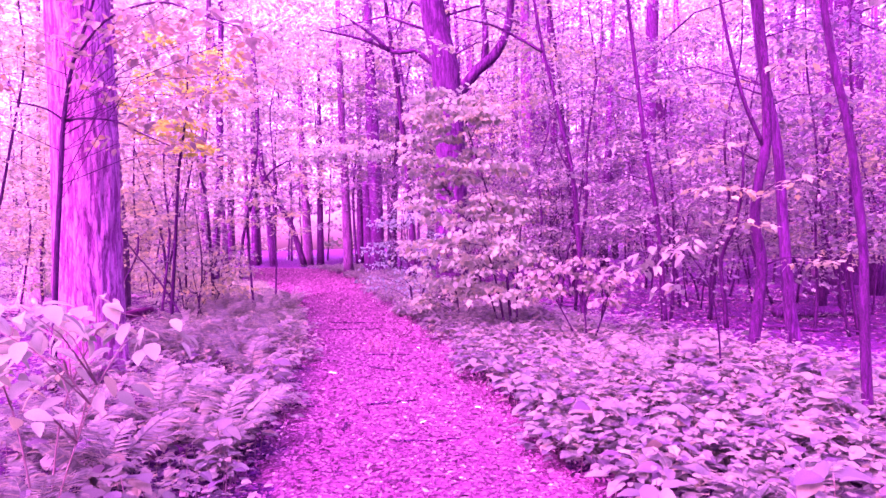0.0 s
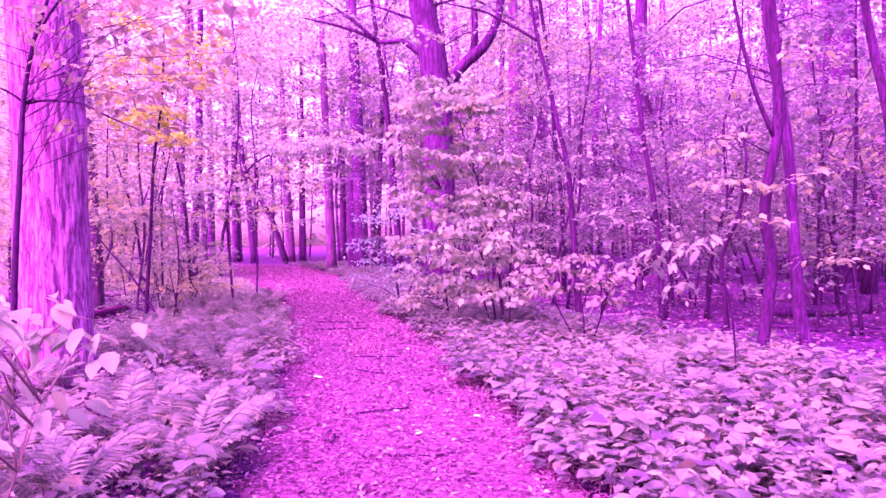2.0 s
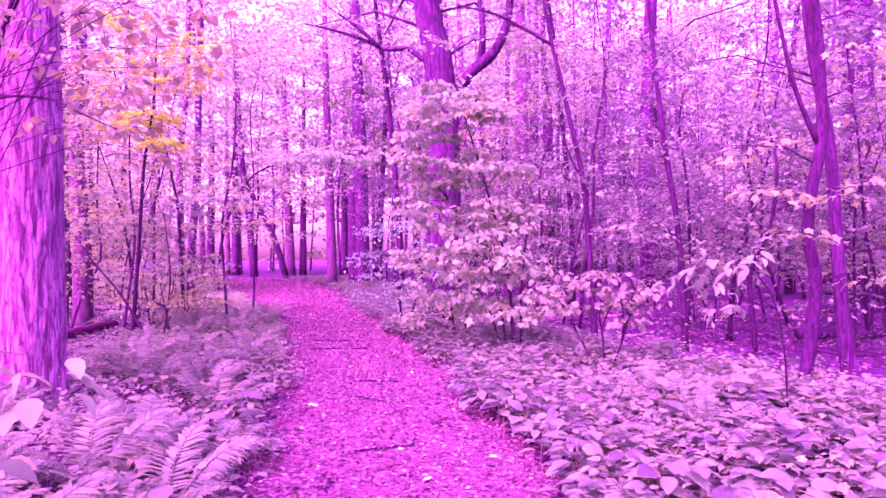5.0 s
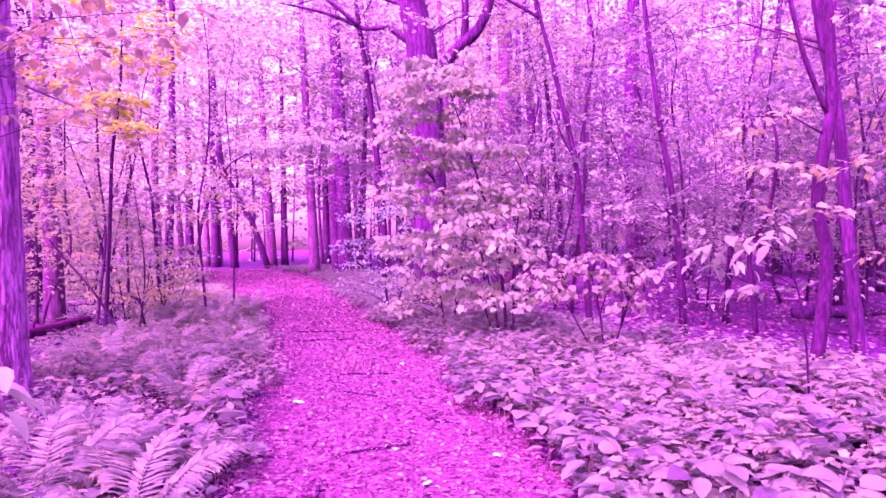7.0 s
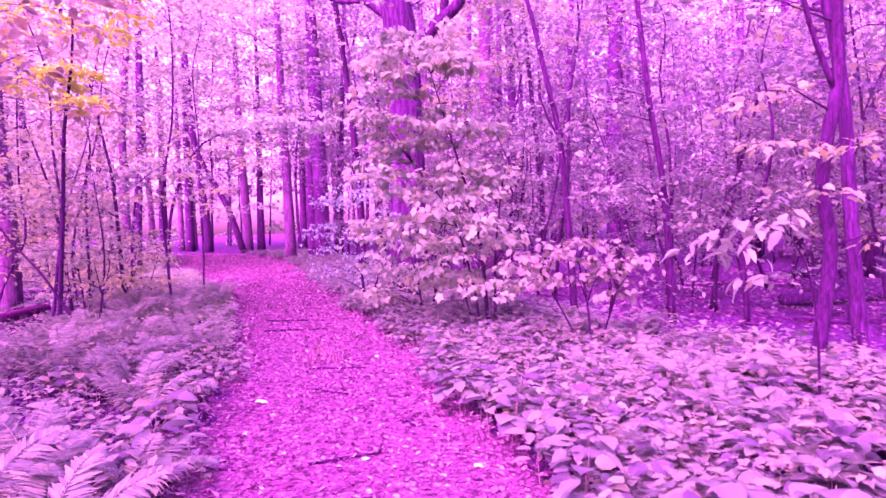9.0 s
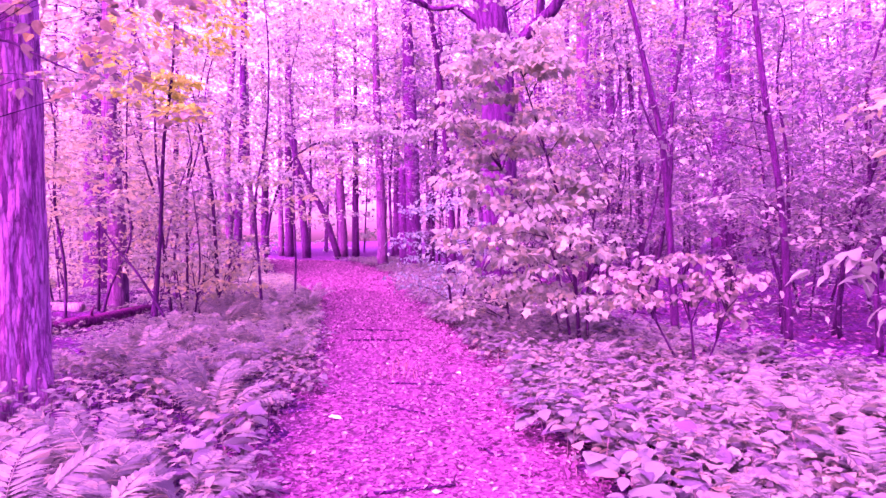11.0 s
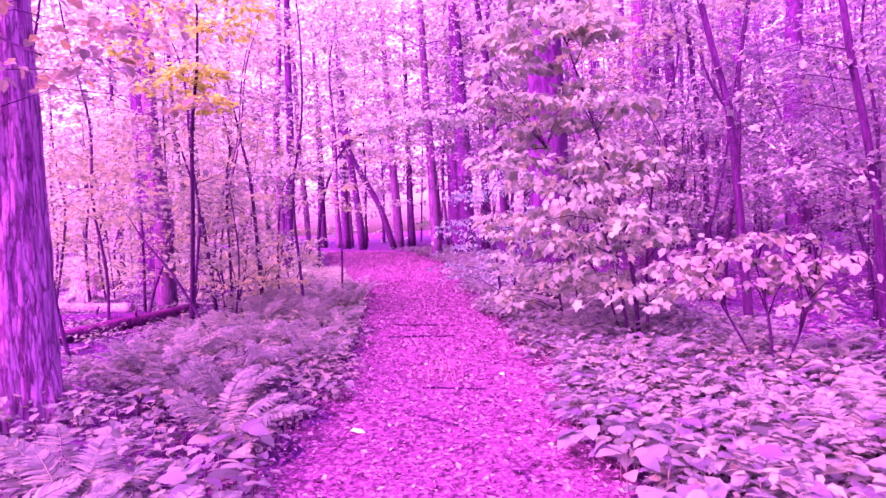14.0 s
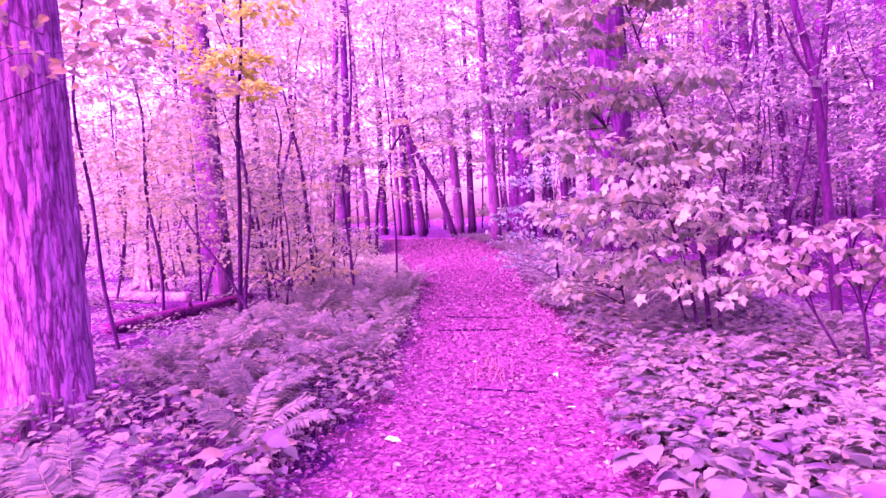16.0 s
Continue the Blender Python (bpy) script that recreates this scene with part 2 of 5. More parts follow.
LITTER = [(0.0, (0.070, 0.021, 0.056)), (0.45, (0.142, 0.054, 0.114)), (0.8, (0.202, 0.099, 0.164)), (1.0, (0.273, 0.198, 0.234))]
path_litter = litter_material("path_litter", LITTER, 30.0, (0.117, 0.043, 0.085))
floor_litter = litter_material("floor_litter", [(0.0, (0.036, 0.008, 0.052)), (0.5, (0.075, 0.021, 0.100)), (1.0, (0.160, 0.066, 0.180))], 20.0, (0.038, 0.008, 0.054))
stem_green = leaf_material("green_stem", [(0.0, (0.090, 0.078, 0.076)), (1.0, (0.144, 0.108, 0.104))], 0.05)


# ---- geometry helpers ----
def mesh_of(name, verts, faces, mat, smooth=False):
    me = bpy.data.meshes.new(name)
    me.from_pydata(np.asarray(verts, float).tolist(), [], [f if isinstance(f, tuple) else tuple(int(i) for i in f) for f in faces])
    me.materials.append(mat)
    if smooth:
        me.polygons.foreach_set("use_smooth", [True] * len(me.polygons))
    me.update()
    return me


def part(name, me, parent, label=""):
    ob = new(name, me)
    ob.parent = parent
    return tagged(ob, label)


def thing(name, at, label, category, group="", kind=""):
    ob = new(name)
    ob.location = at
    ob.empty_display_size = 0.1
    return tagged(ob, label, category, group, kind)


def spline(points, per=4):
    """Catmull-Rom through the points."""
    p = np.asarray(points, float)
    q = np.vstack([2 * p[0] - p[1], p, 2 * p[-1] - p[-2]])
    out = []
    for i in range(len(p) - 1):
        a, b, c, d = q[i : i + 4]
        for t in np.linspace(0, 1, per, endpoint=False):
            out.append(0.5 * ((2 * b) + (c - a) * t + (2 * a - 5 * b + 4 * c - d) * t * t + (3 * b - a - 3 * c + d) * t**3))
    return np.array(out + [p[-1]])


def tube(points, radii, sides=8, rough=0.0, seed=0):
    """A round tapering stem along the points. rough: uneven relief as a share of the radius."""
    p, r = np.asarray(points, float), np.asarray(radii, float)
    if len(r) != len(p):
        r = np.interp(np.linspace(0, 1, len(p)), np.linspace(0, 1, len(r)), r)
    g = np.random.default_rng(seed)
    d = np.gradient(p, axis=0)
    d /= np.linalg.norm(d, axis=1, keepdims=True) + 1e-9
    ref = np.array([0.31, 0.95, 0.05])
    u = np.cross(d, ref)
    u /= np.linalg.norm(u, axis=1, keepdims=True) + 1e-9
    v = np.cross(d, u)
    a = np.arange(sides) * 2 * np.pi / sides
    rr = r[:, None] * np.ones(sides)
    if rough:
        lob = sum(g.normal(0, rough / k) * np.cos(k * a[None] + g.uniform(0, 6) + 0.7 * np.sin(np.arange(len(p)) * 0.3)[:, None]) for k in (2, 3, 5))
        rr = rr * (1 + lob + g.normal(0, rough * 0.35, rr.shape))
    verts = p[:, None] + rr[..., None] * (np.cos(a)[None, :, None] * u[:, None] + np.sin(a)[None, :, None] * v[:, None])
    verts = verts.reshape(-1, 3)
    i, j = np.meshgrid(np.arange(len(p) - 1), np.arange(sides), indexing="ij")
    i, j = i.ravel(), j.ravel()
    k = (j + 1) % sides
    faces = [tuple(f) for f in np.stack([i * sides + j, i * sides + k, (i + 1) * sides + k, (i + 1) * sides + j], 1).tolist()]
    faces.append(tuple(range(sides))[::-1])
    faces.append(tuple(range((len(p) - 1) * sides, len(p) * sides)))
    return verts, faces


def join(pieces):
    verts, faces, n = [], [], 0
    for v, f in pieces:
        verts.append(v)
        faces += [tuple(i + n for i in q) for q in f]
        n += len(v)
    return np.vstack(verts), faces


# Leaf outlines: along, across, lift; with their faces.
SIMPLE = (np.array([(0, 0, 0), (0.45, 0.5, 0.10), (1, 0, -0.08), (0.45, -0.5, 0.10)]), [(0, 2, 1), (0, 3, 2)])
BROAD = (
    np.array([(0, 0, 0), (0.5, 0, 0.0), (1, 0, -0.12), (0.16, 0.36, 0.07), (0.48, 0.5, 0.10), (0.8, 0.27, 0.0), (0.16, -0.36, 0.07), (0.48, -0.5, 0.10), (0.8, -0.27, 0.0)]),
    [(0, 1, 4, 3), (1, 2, 5, 4), (0, 6, 7, 1), (1, 7, 8, 2)],
)
LOBED = (
    np.array([(0, 0, 0), (0.42, 0, 0.02), (1, 0, -0.14), (0.1, 0.4, 0.06), (0.34, 0.36, 0.06), (0.58, 0.46, 0.02), (0.74, 0.25, 0.0), (0.1, -0.4, 0.06), (0.34, -0.36, 0.06), (0.58, -0.46, 0.02), (0.74, -0.25, 0.0)]),
    [(0, 1, 4, 3), (1, 6, 5, 4), (1, 2, 6), (0, 7, 8, 1), (1, 8, 9, 10), (1, 10, 2)],
)




def ovate(stations=8):
    """A pointed oval leaf, finely toothed, folded a little along its midrib and bending down at the tip."""
    v, f = [(0, 0, 0)], []
    for i in range(1, stations):
        t = i / stations
        w = 0.5 * math.sin(math.pi * t**0.78) ** 0.85 * (1.06 if i % 2 else 0.95)
        z = 0.05 * math.sin(math.pi * t) - 0.16 * t * t
        v += [(t, 0, z - 0.03), (t, w, z + 0.06 * w), (t, -w, z + 0.06 * w)]
    v.append((1, 0, -0.17))
    last = len(v) - 1
    for i in range(stations - 1):
        a, b = 3 * i + 1, 3 * i - 2
        if i == 0:
            f += [(0, a, a + 1), (0, a + 2, a)]
        else:
            f += [(b, a, a + 1, b + 1), (b, b + 2, a + 2, a)]
    a = last - 3
    f += [(a, last, a + 1), (a, a + 2, last)]
    return np.array(v), f


OVATE = ovate()
MAPLE = (
    np.array([(0, 0, 0), (0.36, 0, 0.02), (1, 0, -0.12), (-0.03, 0.30, 0.03), (0.24, 0.33, 0.04), (0.55, 0.54, -0.03), (0.62, 0.28, 0.01), (-0.03, -0.30, 0.03), (0.24, -0.33, 0.04), (0.55, -0.54, -0.03), (0.62, -0.28, 0.01)]),
    [(0, 1, 4, 3), (1, 6, 5, 4), (1, 2, 6), (0, 7, 8, 1), (1, 8, 9, 10), (1, 10, 2)],
)


def leaves(c, azim, pitch, roll, size, width, shape):
    """Leaf blades at c: heading, nose-down pitch and roll in radians, length and width."""
    t, f = shape
    ca, sa, cp, sp = np.cos(azim), np.sin(azim), np.cos(pitch), np.sin(pitch)
    d = np.stack([ca * cp, sa * cp, -sp], 1)
    s = np.stack([-sa, ca, 0 * ca], 1)
    n = np.cross(d, s)
    s2 = s * np.cos(roll)[:, None] + n * np.sin(roll)[:, None]
    n2 = np.cross(d, s2)
    v = c[:, None] + size[:, None, None] * t[None, :, :1] * d[:, None] + width[:, None, None] * t[None, :, 1:2] * s2[:, None] + size[:, None, None] * t[None, :, 2:3] * n2[:, None]
    k, base = len(t), np.arange(len(c)) * len(t)
    faces = []
    for q in f:
        faces += [tuple(r) for r in (base[:, None] + np.array(q)).tolist()]
    return v.reshape(-1, 3), faces


def foliage(name, sprays, size, mat, g, shape=SIMPLE, ratio=0.72, flat=0.36, droop=0.22):
    """Leaves in flat, layered sprays: rows of centre, reach, number."""
    cs, az = [], []
    for c, reach, count in sprays:
        a = g.uniform(0, 2 * np.pi, count)
        r = reach * np.sqrt(g.uniform(0.02, 1, count))
        tilt = g.normal(0, 0.16, 2)
        x, y = r * np.cos(a), r * np.sin(a)
        z = x * tilt[0] + y * tilt[1] - 0.22 * r * r / max(reach, 0.1) + g.normal(0, 0.06 * reach, count)
        cs.append(np.stack([x, y, z], 1) + np.asarray(c))
        az.append(a + g.normal(0, 0.8, count))
    c, az = np.vstack(cs), np.concatenate(az)
    m = len(c)
    s = size * g.uniform(0.65, 1.3, m)
    v, f = leaves(c, az, g.normal(droop, flat, m), g.normal(0, flat, m), s, s * ratio * g.uniform(0.8, 1.15, m), shape)
    return mesh_of(name, v, f, mat)


def smooth01(x):
    x = np.clip(x, 0, 1)
    return x * x * (3 - 2 * x)


PATH_LINE = np.array([(1.6, -4.0), (0.45, 0.0), (-0.15, 2.0), (-1.07, 4.8), (-1.85, 7.2), (-2.95, 10.7), (-5.55, 17.0), (-7.5, 21.0), (-9.8, 26.0), (-12.0, 30.2), (-15.3, 36.0), (-21.0, 39.5), (-30.0, 41.5), (-60.0, 46.0)])


def path_x(y):
    return np.interp(y, PATH_LINE[:, 1], PATH_LINE[:, 0])


def path_half(y):
    """Half the path's width: it opens out towards the bend."""
    return 1.12 + 0.95 * smooth01((np.asarray(y, float) - 15) / 14)


def off_path(x, y):
    """How far a spot lies to the right of the path's middle, square to it."""
    e = 0.3
    slope = (path_x(y + e) - path_x(y - e)) / (2 * e)
    return (x - path_x(y)) / np.sqrt(1 + slope * slope)


def height(x, y):
    """The ground."""
    x, y = np.asarray(x, float), np.asarray(y, float)
    away = smooth01((np.abs(off_path(x, y)) - 1.0) / 2.5)
    bumps = 0.05 * np.sin(0.9 * x + 1.3 * np.sin(0.5 * y)) + 0.04 * np.sin(1.4 * y - 0.6 * x) + 0.02 * np.sin(3.1 * x + 2.2 * y)
    return 0.3 * smooth01((y - 18) / 22) + away * (bumps + 0.03)


# ---- ground and path ----
def make_ground():
    k = np.linspace(-1, 1, 211)
    gx = -1 + 9 * np.sinh(k * 4.4) / np.sinh(4.4) * 45
    gy = 8 + 9 * np.sinh(k * 4.4) / np.sinh(4.4) * 45
    x, y = np.meshgrid(gx, gy, indexing="ij")
    z = height(x, y) + rng.normal(0, 0.006, x.shape)
    v = np.stack([x, y, z], -1).reshape(-1, 3)
    n = len(k)
    i, j = np.meshgrid(np.arange(n - 1), np.arange(n - 1), indexing="ij")
    b = (i * n + j).ravel()
    f = np.stack([b, b + n, b + n + 1, b + 1], 1)
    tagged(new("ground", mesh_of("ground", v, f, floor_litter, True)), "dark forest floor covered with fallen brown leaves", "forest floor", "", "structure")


def make_path():
    s = spline(PATH_LINE[:13], 22)
    t = np.gradient(s, axis=0)
    t /= np.linalg.norm(t, axis=1, keepdims=True)
    nrm = np.stack([t[:, 1], -t[:, 0]], 1)
    across = np.linspace(-1, 1, 25)
    g = np.random.default_rng(3)
    rag = path_half(s[:, 1]) + 0.10 * np.sin(np.arange(len(s)) * 0.9) + g.normal(0, 0.05, len(s))
    xy = s[:, None] + across[None, :, None] * rag[:, None, None] * nrm[:, None]
    z = height(xy[..., 0], xy[..., 1]) + 0.012 - 0.03 * (1 - across[None] ** 2) * 0.4 + 0.02 * (1 - np.abs(across[None]) ** 6) + g.normal(0, 0.004, xy.shape[:2])
    z[:, 0] -= 0.03
    z[:, -1] -= 0.03
    v = np.concatenate([xy, z[..., None]], -1).reshape(-1, 3)
    n = len(across)
    i, j = np.meshgrid(np.arange(len(s) - 1), np.arange(n - 1), indexing="ij")
    b = (i * n + j).ravel()
    f = np.stack([b, b + 1, b + n + 1, b + n], 1)
    tagged(new("path", mesh_of("path", v, f, path_litter, True)), "trodden woodland path strewn with small dry leaves", "path", "", "structure")


def make_litter():
    g = np.random.default_rng(11)
    m = 62000
    y = 1.8 + 38 * g.uniform(0, 1, m) ** 1.7
    o = g.uniform(-1.4, 1.4, m)
    x = path_x(y) + o * 0.95 * path_half(y)
    c = np.stack([x, y, height(x, y) + 0.022 + g.uniform(0, 0.012, m)], 1)
    s = g.uniform(0.018, 0.05, m) * (1 + 0.03 * y)
    big = g.uniform(0, 1, m) > 0.985
    s[big] *= 1.7
    v, f = leaves(c, g.uniform(0, 6.3, m), g.normal(0, 0.42, m), g.normal(0, 0.45, m), s, s * g.uniform(0.4, 0.75, m), SIMPLE)
    tagged(new("fallen_leaves", mesh_of("fallen_leaves", v, f, leaf_dry)), "small dry fallen leaves scattered on the path", "leaf litter", "", "stuff")
    m = 26000
    y = 3 + 27 * g.uniform(0, 1, m)
    side = g.uniform(0, 1, m) < 0.68
    x = path_x(y) + np.where(side, g.uniform(1.2, 14, m), -g.uniform(1.2, 12, m))
    c = np.stack([x, y, height(x, y) + 0.012 + g.uniform(0, 0.02, m)], 1)
    s = g.uniform(0.04, 0.11, m)
    v, f = leaves(c, g.uniform(0, 6.3, m), g.normal(0, 0.3, m), g.normal(0, 0.3, m), s, s * g.uniform(0.5, 0.8, m), SIMPLE)
    tagged(new("forest_litter", mesh_of("forest_litter", v, f, leaf_dry)), "loose brown leaves lying on the forest floor", "leaf litter", "", "stuff")


# ---- trees ----
def make_tree(name, label, trunk, radii, bark, group="", limbs=(), sprays=(), leaf=0.1, leafmat=None, seed=0, sides=10, rough=0.05, shape=SIMPLE, per=4, crown_label=""):
    """A tree: trunk and limbs as (points, radii), twigs that run to the sprays, and a crown of leaves."""
    g = np.random.default_rng(seed)
    base = np.array(trunk[0], float)
    root = thing(name, tuple(base), label, "tree", group)
    line = spline(np.array(trunk) - base, per)
    part("trunk", mesh_of("trunk", *tube(line, radii, sides, rough, seed), bark, True), root)
    for pts, rad in limbs:
        part("limb", mesh_of("limb", *tube(spline(np.array(pts) - base, 4), rad, 7, rough, seed + 1), bark, True), root)
    if sprays:
        local = [(np.array(c) - base, r, int(k)) for c, r, k in sprays]
        shown = len(local) if base[1] < 15 else 6 if base[1] < 32 else 0
        for c, r, k in local[:shown]:
            j = np.argmin(np.abs(line[:, 2] - (c[2] - 0.35 * np.hypot(c[0], c[1]) * 0.6)))
            a = line[j]
            mid = 0.5 * (a + c) + np.array([0, 0, 0.12 * np.linalg.norm(c - a)])
            w = min(0.2 * np.interp(j / len(line), np.linspace(0, 1, len(radii)), radii), 0.004 + 0.012 * np.linalg.norm(c - a))
            part("branch", mesh_of("branch", *tube(np.array([a, mid, c, c + (c - mid) * 0.4]), [w, w * 0.7, w * 0.4, w * 0.15], 4), bark, True), root)
        part("crown", foliage("crown", local, leaf, leafmat, g, shape), root, crown_label)
    return root


def rough_trunk(root, pts, radii, mat, sides=110, rings=340, seed=5):
    """A thick old trunk with real bark ridges and a flared foot."""
    line = spline(np.array(pts) - np.array(pts[0]), rings // (len(pts) - 1))
    r = np.interp(np.linspace(0, 1, len(line)), np.linspace(0, 1, len(radii)), radii)
    a = np.arange(sides) * 2 * np.pi / sides
    z = line[:, 2]
    verts = np.empty((len(line), sides, 3))
    for i in range(len(line)):
        foot = math.exp(-max(z[i], 0) / 0.45)
        for j in range(sides):
            c, s = math.cos(a[j]), math.sin(a[j])
            w = 0.3 * noise.noise((c * 1.5 + seed, s * 1.5, z[i] * 0.8))
            ridge = 1 - abs(noise.noise((c * 5.2 + w, s * 5.2 + w, z[i] * 1.15 + seed))) * 2.2
            fine = noise.noise((c * 11, s * 11, z[i] * 3.2))
            k = 1 + 0.05 * ridge + 0.03 * fine + 0.05 * noise.noise((c, s, z[i] * 0.5)) + foot * (0.16 + 0.12 * math.cos(5 * a[j] + seed))
            verts[i, j] = line[i] + np.array([c, s, 0]) * r[i] * k
    f = []
    for i in range(len(line) - 1):
        for j in range(sides):
            k = (j + 1) % sides
            f.append((i * sides + j, i * sides + k, (i + 1) * sides + k, (i + 1) * sides + j))
    part("trunk", mesh_of("trunk", verts.reshape(-1, 3), f, mat, True), root)


def wavy(g, x, y, z, top, lean, sway):
    """A natural, slightly crooked upright line."""
    h = np.array([0, 0.15, 0.32, 0.5, 0.7, 0.86, 1.0])
    a = np.cumsum(g.normal(0, sway, (7, 2)), axis=0) * np.array([0, 0.5, 1, 1, 1, 1, 1])[:, None]
    return [(x + lean[0] * k * k + p, y + lean[1] * k * k + q, z + (top - z) * k) for k, (p, q) in zip(h, a)]


def spray_cone(g, x, y, z0, z1, reach, count, each, r=(0.3, 0.7), lean=(0, 0)):
    """Sprays set round a stem between two heights."""
    out = []
    for _ in range(count):
        z = g.uniform(z0, z1)
        h = (z - z0) / max(z1 - z0, 0.1)
        d = reach * (0.35 + 0.75 * math.sin(math.pi * min(0.95, 0.2 + 0.75 * h))) * g.uniform(0.35, 1.05)
        a = g.uniform(0, 6.3)
        out.append(((x + d * math.cos(a) + lean[0] * h, y + d * math.sin(a) + lean[1] * h, z), g.uniform(*r), each))
    return out


def named_trees():
    g = np.random.default_rng(21)
    # the old tree beside the path
    root = thing("tree", (-5.5, 7.08, float(height(-5.5, 7.08)) - 0.05), "massive old tree trunk with furrowed flaking grey bark", "tree")
    rough_trunk(root, [(-5.5, 7.08, 0), (-5.5, 7.08, 2.2), (-5.56, 7.08, 4.5), (-5.62, 7.1, 7.5), (-5.7, 7.2, 12)], [0.365, 0.355, 0.34, 0.31, 0.25], bark_big)
    sp = spray_cone(g, -5.7, 7.6, 6.5, 11.5, 3.2, 22, 60, (0.5, 1.0))
    b = np.array(root.location)
    part("crown", foliage("crown", [(np.array(c) - b, r, k) for c, r, k in sp], 0.13, leaf_far, g), root)

    # thick forked tree beyond the shrubs
    C = [(-2.5, 16.5, 0), (-2.5, 16.5, 2.5), (-2.48, 16.5, 4.47), (-2.61, 16.5, 6.19), (-2.87, 16.5, 7.51), (-3.0, 16.5, 9.5), (-3.1, 16.4, 13)]
    sp = spray_cone(g, -2.6, 16.9, 6.3, 12.5, 4.3, 66, 74, (0.5, 1.1))
    make_tree("tree", "thick dark-barked tree with heavy crooked limbs", C, [0.44, 0.40, 0.37, 0.35, 0.31, 0.25, 0.15], bark_fork, limbs=[
        ([(-2.7, 16.5, 6.1), (-3.02, 16.5, 6.29), (-3.34, 16.45, 6.5), (-3.86, 16.4, 6.5), (-4.45, 16.4, 6.78), (-5.05, 16.3, 6.97), (-5.8, 16.2, 7.15)], [0.12, 0.08, 0.06, 0.052, 0.042, 0.032, 0.015]),
        ([(-4.0, 16.4, 6.55), (-4.5, 16.2, 7.0), (-5.2, 16.1, 7.5)], [0.06, 0.04, 0.015]),
        ([(-2.45, 16.5, 5.2), (-2.19, 16.5, 5.45), (-1.75, 16.45, 5.92), (-1.32, 16.4, 6.25), (-1.02, 16.4, 6.79), (-0.87, 16.4, 7.63), (-0.8, 16.4, 9)], [0.17, 0.15, 0.14, 0.13, 0.11, 0.09, 0.05]),
        ([(-1.6, 16.5, 6.0), (-1.55, 16.6, 7.0), (-1.7, 16.6, 8.5)], [0.10, 0.08, 0.05])],
        sprays=sp, leaf=0.13, leafmat=leaf_far, seed=3, sides=26, rough=0.035, per=14)

    # pale straight trunk
    make_tree("tree", "straight pale smooth-barked tree trunk", [(-0.73, 24, 0.1), (-0.75, 24, 4.2), (-0.77, 24, 7.9), (-0.8, 24, 12)], [0.25, 0.23, 0.2, 0.13], bark_pale,
              limbs=[([(-0.75, 24, 6.6), (-0.45, 24, 7.2), (-0.2, 24, 8.4)], [0.05, 0.04, 0.02])], sprays=spray_cone(g, -0.8, 24, 7.5, 12, 2.5, 22, 60, (0.5, 1.0)), leaf=0.15, leafmat=leaf_far, seed=4, sides=14, per=8)

    # leaning sapling with a side branch
    make_tree("sapling", "slender leaning dark sapling with sparse leaves", [(0.53, 11.6, -0.04), (0.46, 11.6, 1.43), (0.37, 11.6, 2.71), (0.21, 11.6, 3.5), (0.05, 11.6, 4.29), (-0.09, 11.6, 4.89), (-0.23, 11.6, 5.79), (-0.35, 11.6, 7.2)],
              [0.058, 0.05, 0.043, 0.038, 0.034, 0.031, 0.028, 0.016], bark_dark, limbs=[
                  ([(-0.1, 11.6, 4.87), (-0.48, 11.6, 5.12), (-0.97, 11.6, 5.4), (-1.6, 11.5, 5.55)], [0.03, 0.026, 0.02, 0.01]),
                  ([(0.37, 11.6, 2.72), (0.2, 11.5, 3.0), (0.05, 11.4, 3.4)], [0.02, 0.018, 0.008])],
              sprays=spray_cone(g, -0.2, 11.6, 4.6, 7.0, 1.5, 10, 45, (0.3, 0.6)), leaf=0.09, leafmat=leaf_mid, seed=5)
    make_tree("sapling", "thin crooked grey sapling among undergrowth", [(1.8, 11.2, -0.03), (1.72, 11.2, 1.78), (1.53, 11.2, 3.18), (1.41, 11.2, 4.39), (1.32, 11.2, 5.33), (1.2, 11.2, 7)],
              [0.055, 0.045, 0.04, 0.035, 0.03, 0.015], bark_dark, sprays=spray_cone(g, 1.4, 11.6, 1.8, 6.5, 1.4, 22, 45, (0.3, 0.7)), leaf=0.095, leafmat=leaf_mid, seed=6)
    # two stems crossing beside the path
    make_tree("tree", "young twisted dark-barked tree on the open forest floor", [(2.24, 8.2, -0.1), (2.31, 8.2, 0.36), (2.41, 8.2, 1.22), (2.34, 8.2, 1.69), (2.38, 8.2, 2.15), (2.49, 8.2, 2.74), (2.47, 8.2, 3.67), (2.43, 8.2, 4.33), (2.4, 8.2, 6.5)],
              [0.075, 0.066, 0.06, 0.06, 0.057, 0.054, 0.05, 0.045, 0.025], bark_dark, limbs=[([(2.46, 8.2, 2.6), (2.2, 8.1, 3.2), (2.0, 8.0, 4.0), (1.85, 8.0, 5.0)], [0.03, 0.025, 0.02, 0.008])],
              sprays=[((1.75, 8.0, 2.6), 0.42, 40), ((1.9, 7.9, 2.15), 0.4, 40), ((2.9, 8.0, 1.3), 0.35, 26), ((2.7, 7.9, 2.2), 0.4, 30), ((2.1, 7.8, 1.75), 0.35, 26), ((1.7, 8.3, 3.4), 0.5, 34), ((2.8, 8.4, 3.6), 0.5, 40), ((2.2, 8.3, 4.6), 0.6, 60)], leaf=0.1, leafmat=leaf_warm, seed=7, shape=MAPLE)
